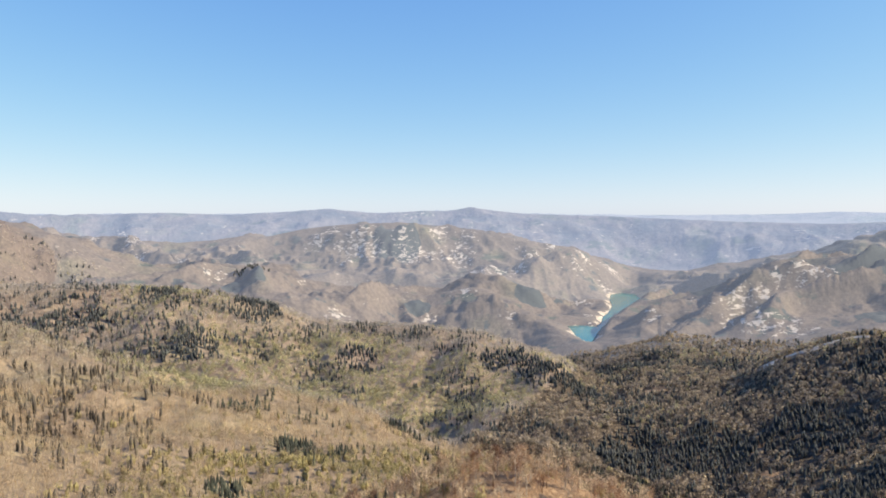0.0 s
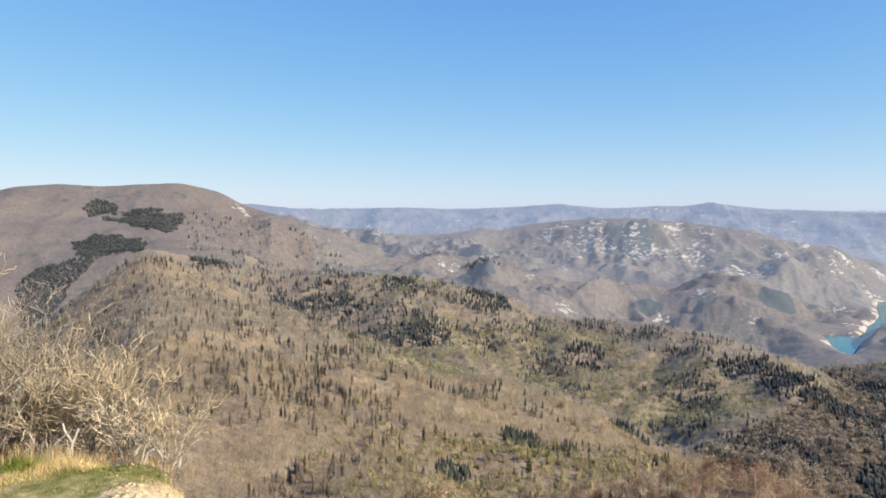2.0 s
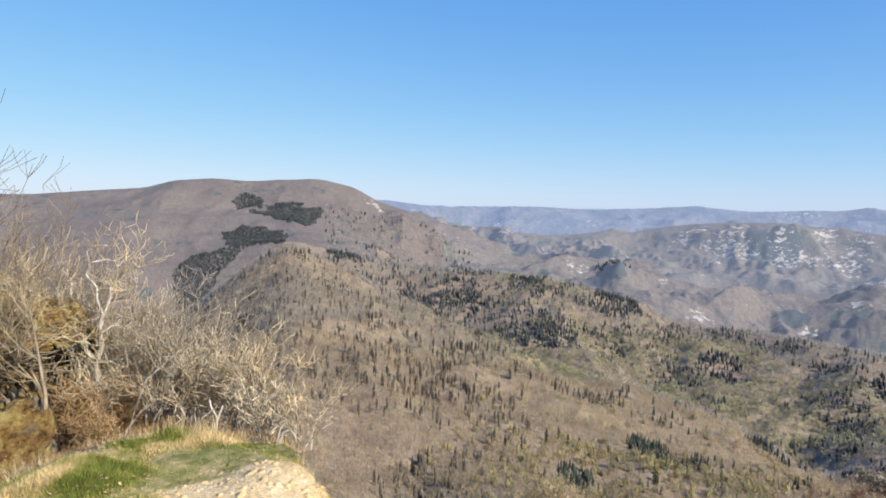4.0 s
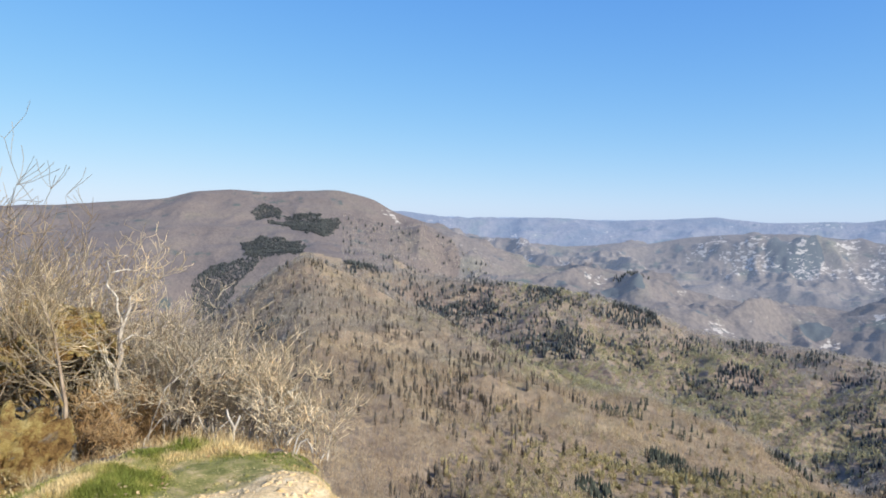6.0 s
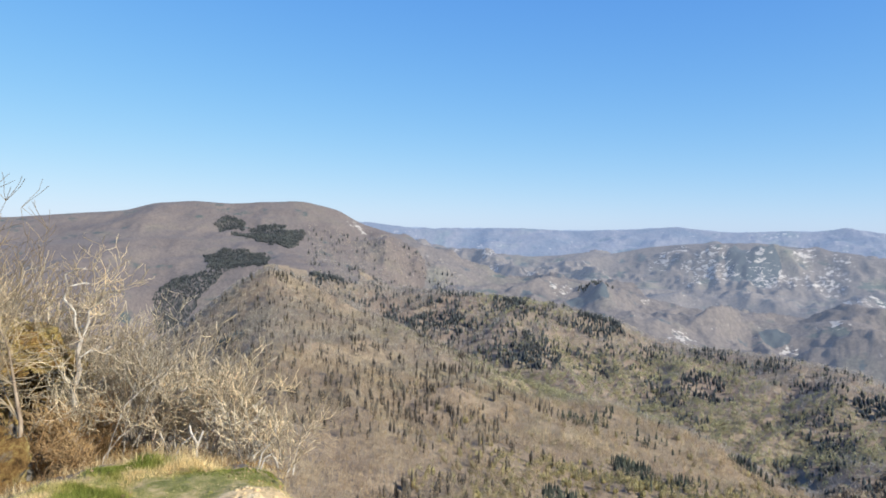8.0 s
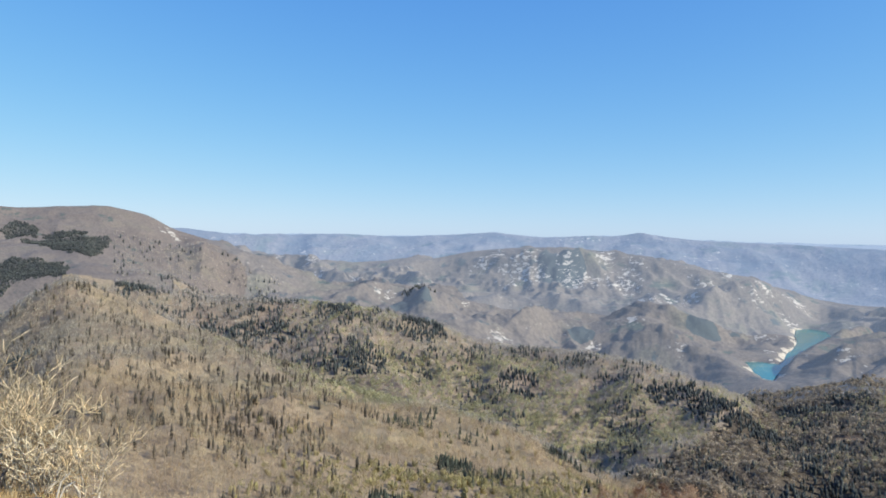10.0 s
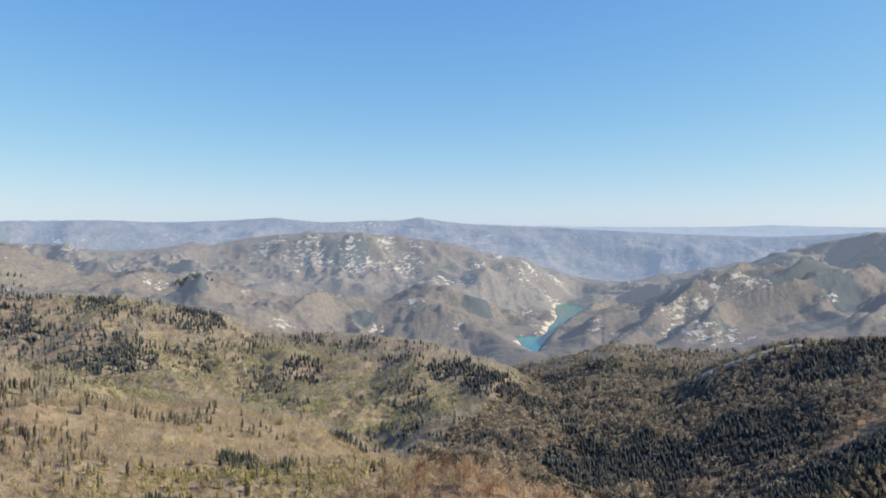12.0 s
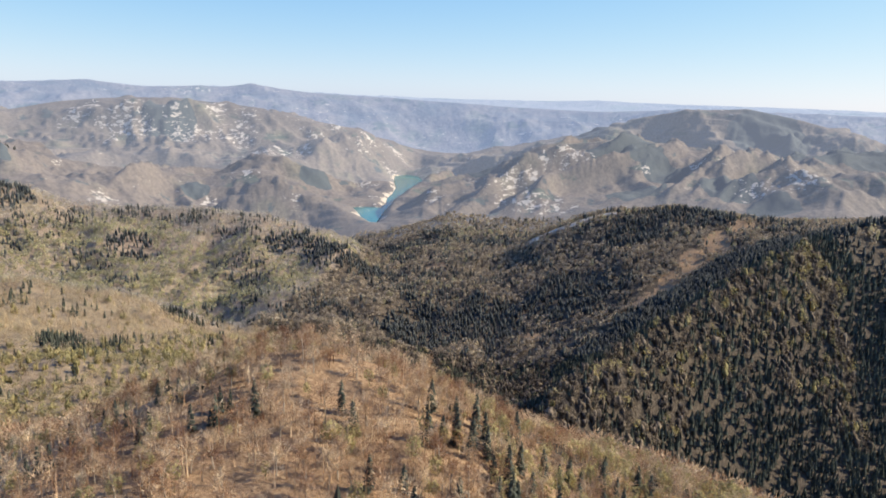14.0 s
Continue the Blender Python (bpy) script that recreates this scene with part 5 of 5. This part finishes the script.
# fallen and standing sticks at the brink
for label, lines in (("bent pale stick standing at the grassy brink", [[(-1.68, 5.34, -0.4), (-1.66, 5.35, -0.12), (-1.62, 5.36, -0.05), (-1.51, 5.39, 0.04)]]),
                     ("forked grey stick lying over the brink", [[(-1.03, 5.0, -0.3), (-0.95, 5.11, -0.07), (-0.89, 5.12, -0.04)], [(-1.0, 5.08, -0.16), (-0.97, 5.11, -0.03), (-0.92, 5.12, 0.02)]]),
                     ("short broken pale stump with a dark top", [[(-1.77, 6.25, -0.75), (-1.77, 6.25, -0.31), (-1.82, 6.24, -0.21), (-1.83, 6.24, -0.15)], [(-1.77, 6.25, -0.36), (-1.76, 6.26, -0.32), (-1.72, 6.27, -0.21)]])):
    stump = "stump" in label
    thing = tagged(new("stump" if stump else "stick"), label, "stump" if stump else "stick")
    x, y, _ = lines[0][0]
    thing.location = (x, y, floor_at(x, y))
    base = np.array(thing.location)
    for j, line in enumerate(lines):
        limb = Limbs()
        pts = [np.array(p) - base for p in line]
        pts[0][2] = min(pts[0][2], -0.05) if j == 0 else pts[0][2]
        limb.tube(pts, list(np.linspace(0.014 if stump and j == 0 else 0.008, 0.010 if stump else 0.004, len(pts))), 6)
        part("trunk" if j == 0 else "branch", limb.mesh("limb"), PALE_BARK, thing)

# leafless brush on the shelf below the ledge: bearing, distance, height
BRUSH = [(-25.4, 10.6, 1.9), (-22.8, 10.2, 1.6), (-21.6, 9.6, 1.7), (-20.6, 9.9, 2.0), (-19.6, 9.0, 1.8),
         (-18.6, 10.0, 2.0), (-17.6, 8.8, 1.5), (-16.6, 9.4, 1.6), (-15.6, 8.4, 1.35), (-14.6, 9.4, 1.5), (-13.6, 8.4, 1.5), (-12.6, 9.2, 1.7), (-11.8, 8.0, 1.2), (-10.8, 8.8, 1.3), (-9.8, 7.6, 0.9)]
for i, (b, d, tall) in enumerate(BRUSH):
    x, y = d * math.sin(radians(b)), d * math.cos(radians(b))
    bare_shrub("shrub", x, y, tall, 500 + i, 4, "leafless tangled brown shrub on the slope below the ledge", "shrub", PALE_BARK if i % 2 == 0 else BROWN_BARK, PALE_TWIG if i % 3 == 0 else TWIG, (5, 5, 3) if i % 3 else (5, 4, 3), 0.45, 0.014, 0.0042 if i % 3 else 0.0056, group="brush below the ledge")

# taller trees by the bank
for i, (x, y, tall, stout, label) in enumerate([(-3.83, 7.02, 3.1, 0.042, "leafless young tree with blotched bark beside mossy rocks"), (-5.05, 8.3, 3.1, 0.05, "leafless tree with a spreading twiggy crown by the bank"),
                                                (-5.0, 7.5, 2.6, 0.03, "leafless young tree leaning over the mossy bank"), (-5.85, 8.7, 3.7, 0.05, "leafless tree with fine twigs against the sky")]):
    bare_shrub("tree", x, y, tall, 700 + i, 1, label, "tree", BROWN_BARK, BRANCH, (9, 6, 4), 0.12, stout, 0.0028)
# bushy young trees crowd the bank behind the rocks
for i, (b, d, tall) in enumerate([(-33.2, 9.6, 2.9), (-32.0, 10.6, 2.8), (-31.0, 9.8, 2.5), (-30.0, 10.9, 2.7), (-28.9, 10.2, 2.3), (-27.6, 11.0, 2.4), (-26.4, 10.4, 2.0)]):
    x, y = d * math.sin(radians(b)), d * math.cos(radians(b))
    bare_shrub("young_tree", x, y, tall, 730 + i, 3, "leafless bushy young tree on the bank above the rocks", "tree", BROWN_BARK if i % 2 else PALE_BARK, BRANCH if i % 2 else TWIG, (7, 6, 4), 0.22, 0.02, 0.0034, group="young trees on the bank")
for i, (b, d, tall) in enumerate([(-3.5, 5.6, 0.9), (1.5, 5.4, 1.15), (4.5, 5.8, 1.2)]):
    x, y = d * math.sin(radians(b)), d * math.cos(radians(b))
    bare_shrub("shrub", x, y, 1.0, 800 + i, 2, "leafless low shrub clinging to the drop", "shrub", BROWN_BARK, TWIG, (4, 3), 0.3, 0.008, 0.002, group="brush below the ledge")


for i, (b, d, tall) in enumerate([(-26.4, 8.5, 0.9), (-25.2, 8.8, 1.0), (-24.6, 8.3, 0.7), (-23.2, 8.9, 0.8)]):
    x, y = d * math.sin(radians(b)), d * math.cos(radians(b))
    bare_shrub("shrub", x, y, tall, 850 + i, 5, "rust-brown dry bush between the rocks and the ledge", "shrub", BROWN_BARK, RUSTY_TWIG, (7, 6, 4), 0.5, 0.007, 0.003, group="rusty bushes below the ledge")


def blades(name, n, seed, test, tall, wide, label, material=None, reach=(3.4, 6.2)):
    """Thousands of single blades, thickest where the test says so."""
    rng = np.random.default_rng(seed)
    many = 14 * n
    b, r = np.radians(rng.uniform(-38, 0, many)), rng.uniform(*reach, many)
    x, y = r * np.sin(b), r * np.cos(b)
    h = test(x, y, r, np.degrees(b))
    good = np.nonzero(rng.uniform(0, 1, many) < h)[0][:n]
    x, y, h, n = x[good], y[good], h[good], len(good)
    a, t = rng.uniform(0, 6.283, n), tall * rng.uniform(0.5, 1.3, n) * (0.35 + h * h)
    lean = rng.normal(size=(n, 2)) * 0.4 * t[:, None]
    z = land(x, y)[0] - 0.005
    sx, sy = np.cos(a) * wide, np.sin(a) * wide
    v = np.stack([np.stack([x - sx, y - sy, z], -1), np.stack([x + sx, y + sy, z], -1), np.stack([x + lean[:, 0], y + lean[:, 1], z + t], -1)], 1)
    me = mesh_of(name, v.reshape(-1, 3), np.arange(3 * n).reshape(-1, 3))
    me.materials.append(material or GRASS)
    return tagged(new(name, me), label, "grass", kind="stuff")


def turf(x, y, r, b):
    edge = np.interp(b, [p[0] for p in BRINK], [p[1] for p in BRINK])
    tuft = rough(x, y, 0.45, 3, 15)
    bare = np.hypot(x + 0.74, y - 3.68) + 0.22 * rough(x, y, 0.35, 3, 16)
    rim = r > edge - 0.35
    grow = np.clip((bare - 0.62) * 2.5, np.where(rim, 0.22, 0.0), 1) * np.maximum(np.where(rim, 0.3, 0.05), np.clip(0.2 + 2.4 * tuft, 0, 1))
    return np.where(r > edge + 0.28, 0.0, grow)


def dry_shelf(x, y, r, b):
    edge = np.interp(b, [p[0] for p in BRINK], [p[1] for p in BRINK])
    return np.where((r < edge - 0.06) | (b > -7.5), 0.0, np.clip(0.5 + 1.2 * rough(x, y, 0.8, 2, 25), 0.1, 1))


blades("bracken", 12000, 43, dry_shelf, 0.11, 0.0035, "dry golden-brown bracken and grass on the shelf", BRACKEN, (4.4, 11.0))
blades("grass", 50000, 41, turf, 0.042, 0.0028, "short green and straw grass along the brink of the ledge")

# dead leaves strewn over the grass, clods and pebbles over the sand
rng = np.random.default_rng(47)
b, r = np.radians(rng.uniform(-36, -6, 4000)), rng.uniform(3.5, 5.3, 4000)
x, y = r * np.sin(b), r * np.cos(b)
good = np.nonzero(turf(x, y, r, np.degrees(b)) > rng.uniform(0.05, 0.5, 4000))[0][:520]
lv, lf = [], []
for x, y, z in zip(x[good], y[good], land(x[good], y[good])[0]):
    z, a, s = z + rng.uniform(0.005, 0.025), rng.uniform(0, 6.283), rng.uniform(0.007, 0.016)
    u, w = np.array([math.cos(a), math.sin(a), rng.normal() * 0.35]) * s, np.array([-math.sin(a), math.cos(a), rng.normal() * 0.35]) * s * 0.6
    p, n = np.array([x, y, z]), len(lv)
    lv.extend([p - u, p - w + (0, 0, s * 0.2), p + u, p + w + (0, 0, s * 0.2)])
    lf.append((n, n + 1, n + 2, n + 3))
me = mesh_of("leaf_litter", np.array(lv), np.array(lf))
me.materials.append(LITTER)
tagged(new("leaf_litter", me), "dead tan leaves strewn over the ledge grass", "leaf litter", kind="stuff")

x, y = rng.uniform(-1.7, 0.0, 900), rng.uniform(3.2, 4.6, 900)
good = np.hypot(x + 0.74, y - 3.68) < 0.85
x, y = x[good], y[good]
z, cv, cf = land(x, y)[0], [], []
for x, y, z in zip(x, y, z):
    form = []
    lobe(form, cf_part := [], rng, 0, 0, -0.3, 0.6, 1.0, 5)
    size, n = 0.006 + 0.022 * rng.uniform(0, 1) ** 3, len(cv)
    cv.extend(np.array(form) * size * np.array([1, 1, 0.8]) + np.array([x, y, z]))
    cf.extend((i + n, j + n, k + n) for i, j, k in cf_part)
me = mesh_of("clods", np.array(cv), np.array(cf), None, True)
me.materials.append(LEDGE_FLOOR)
tagged(new("clods", me), "clods and pebbles of dry sandy earth on the ledge", "clods", kind="stuff")
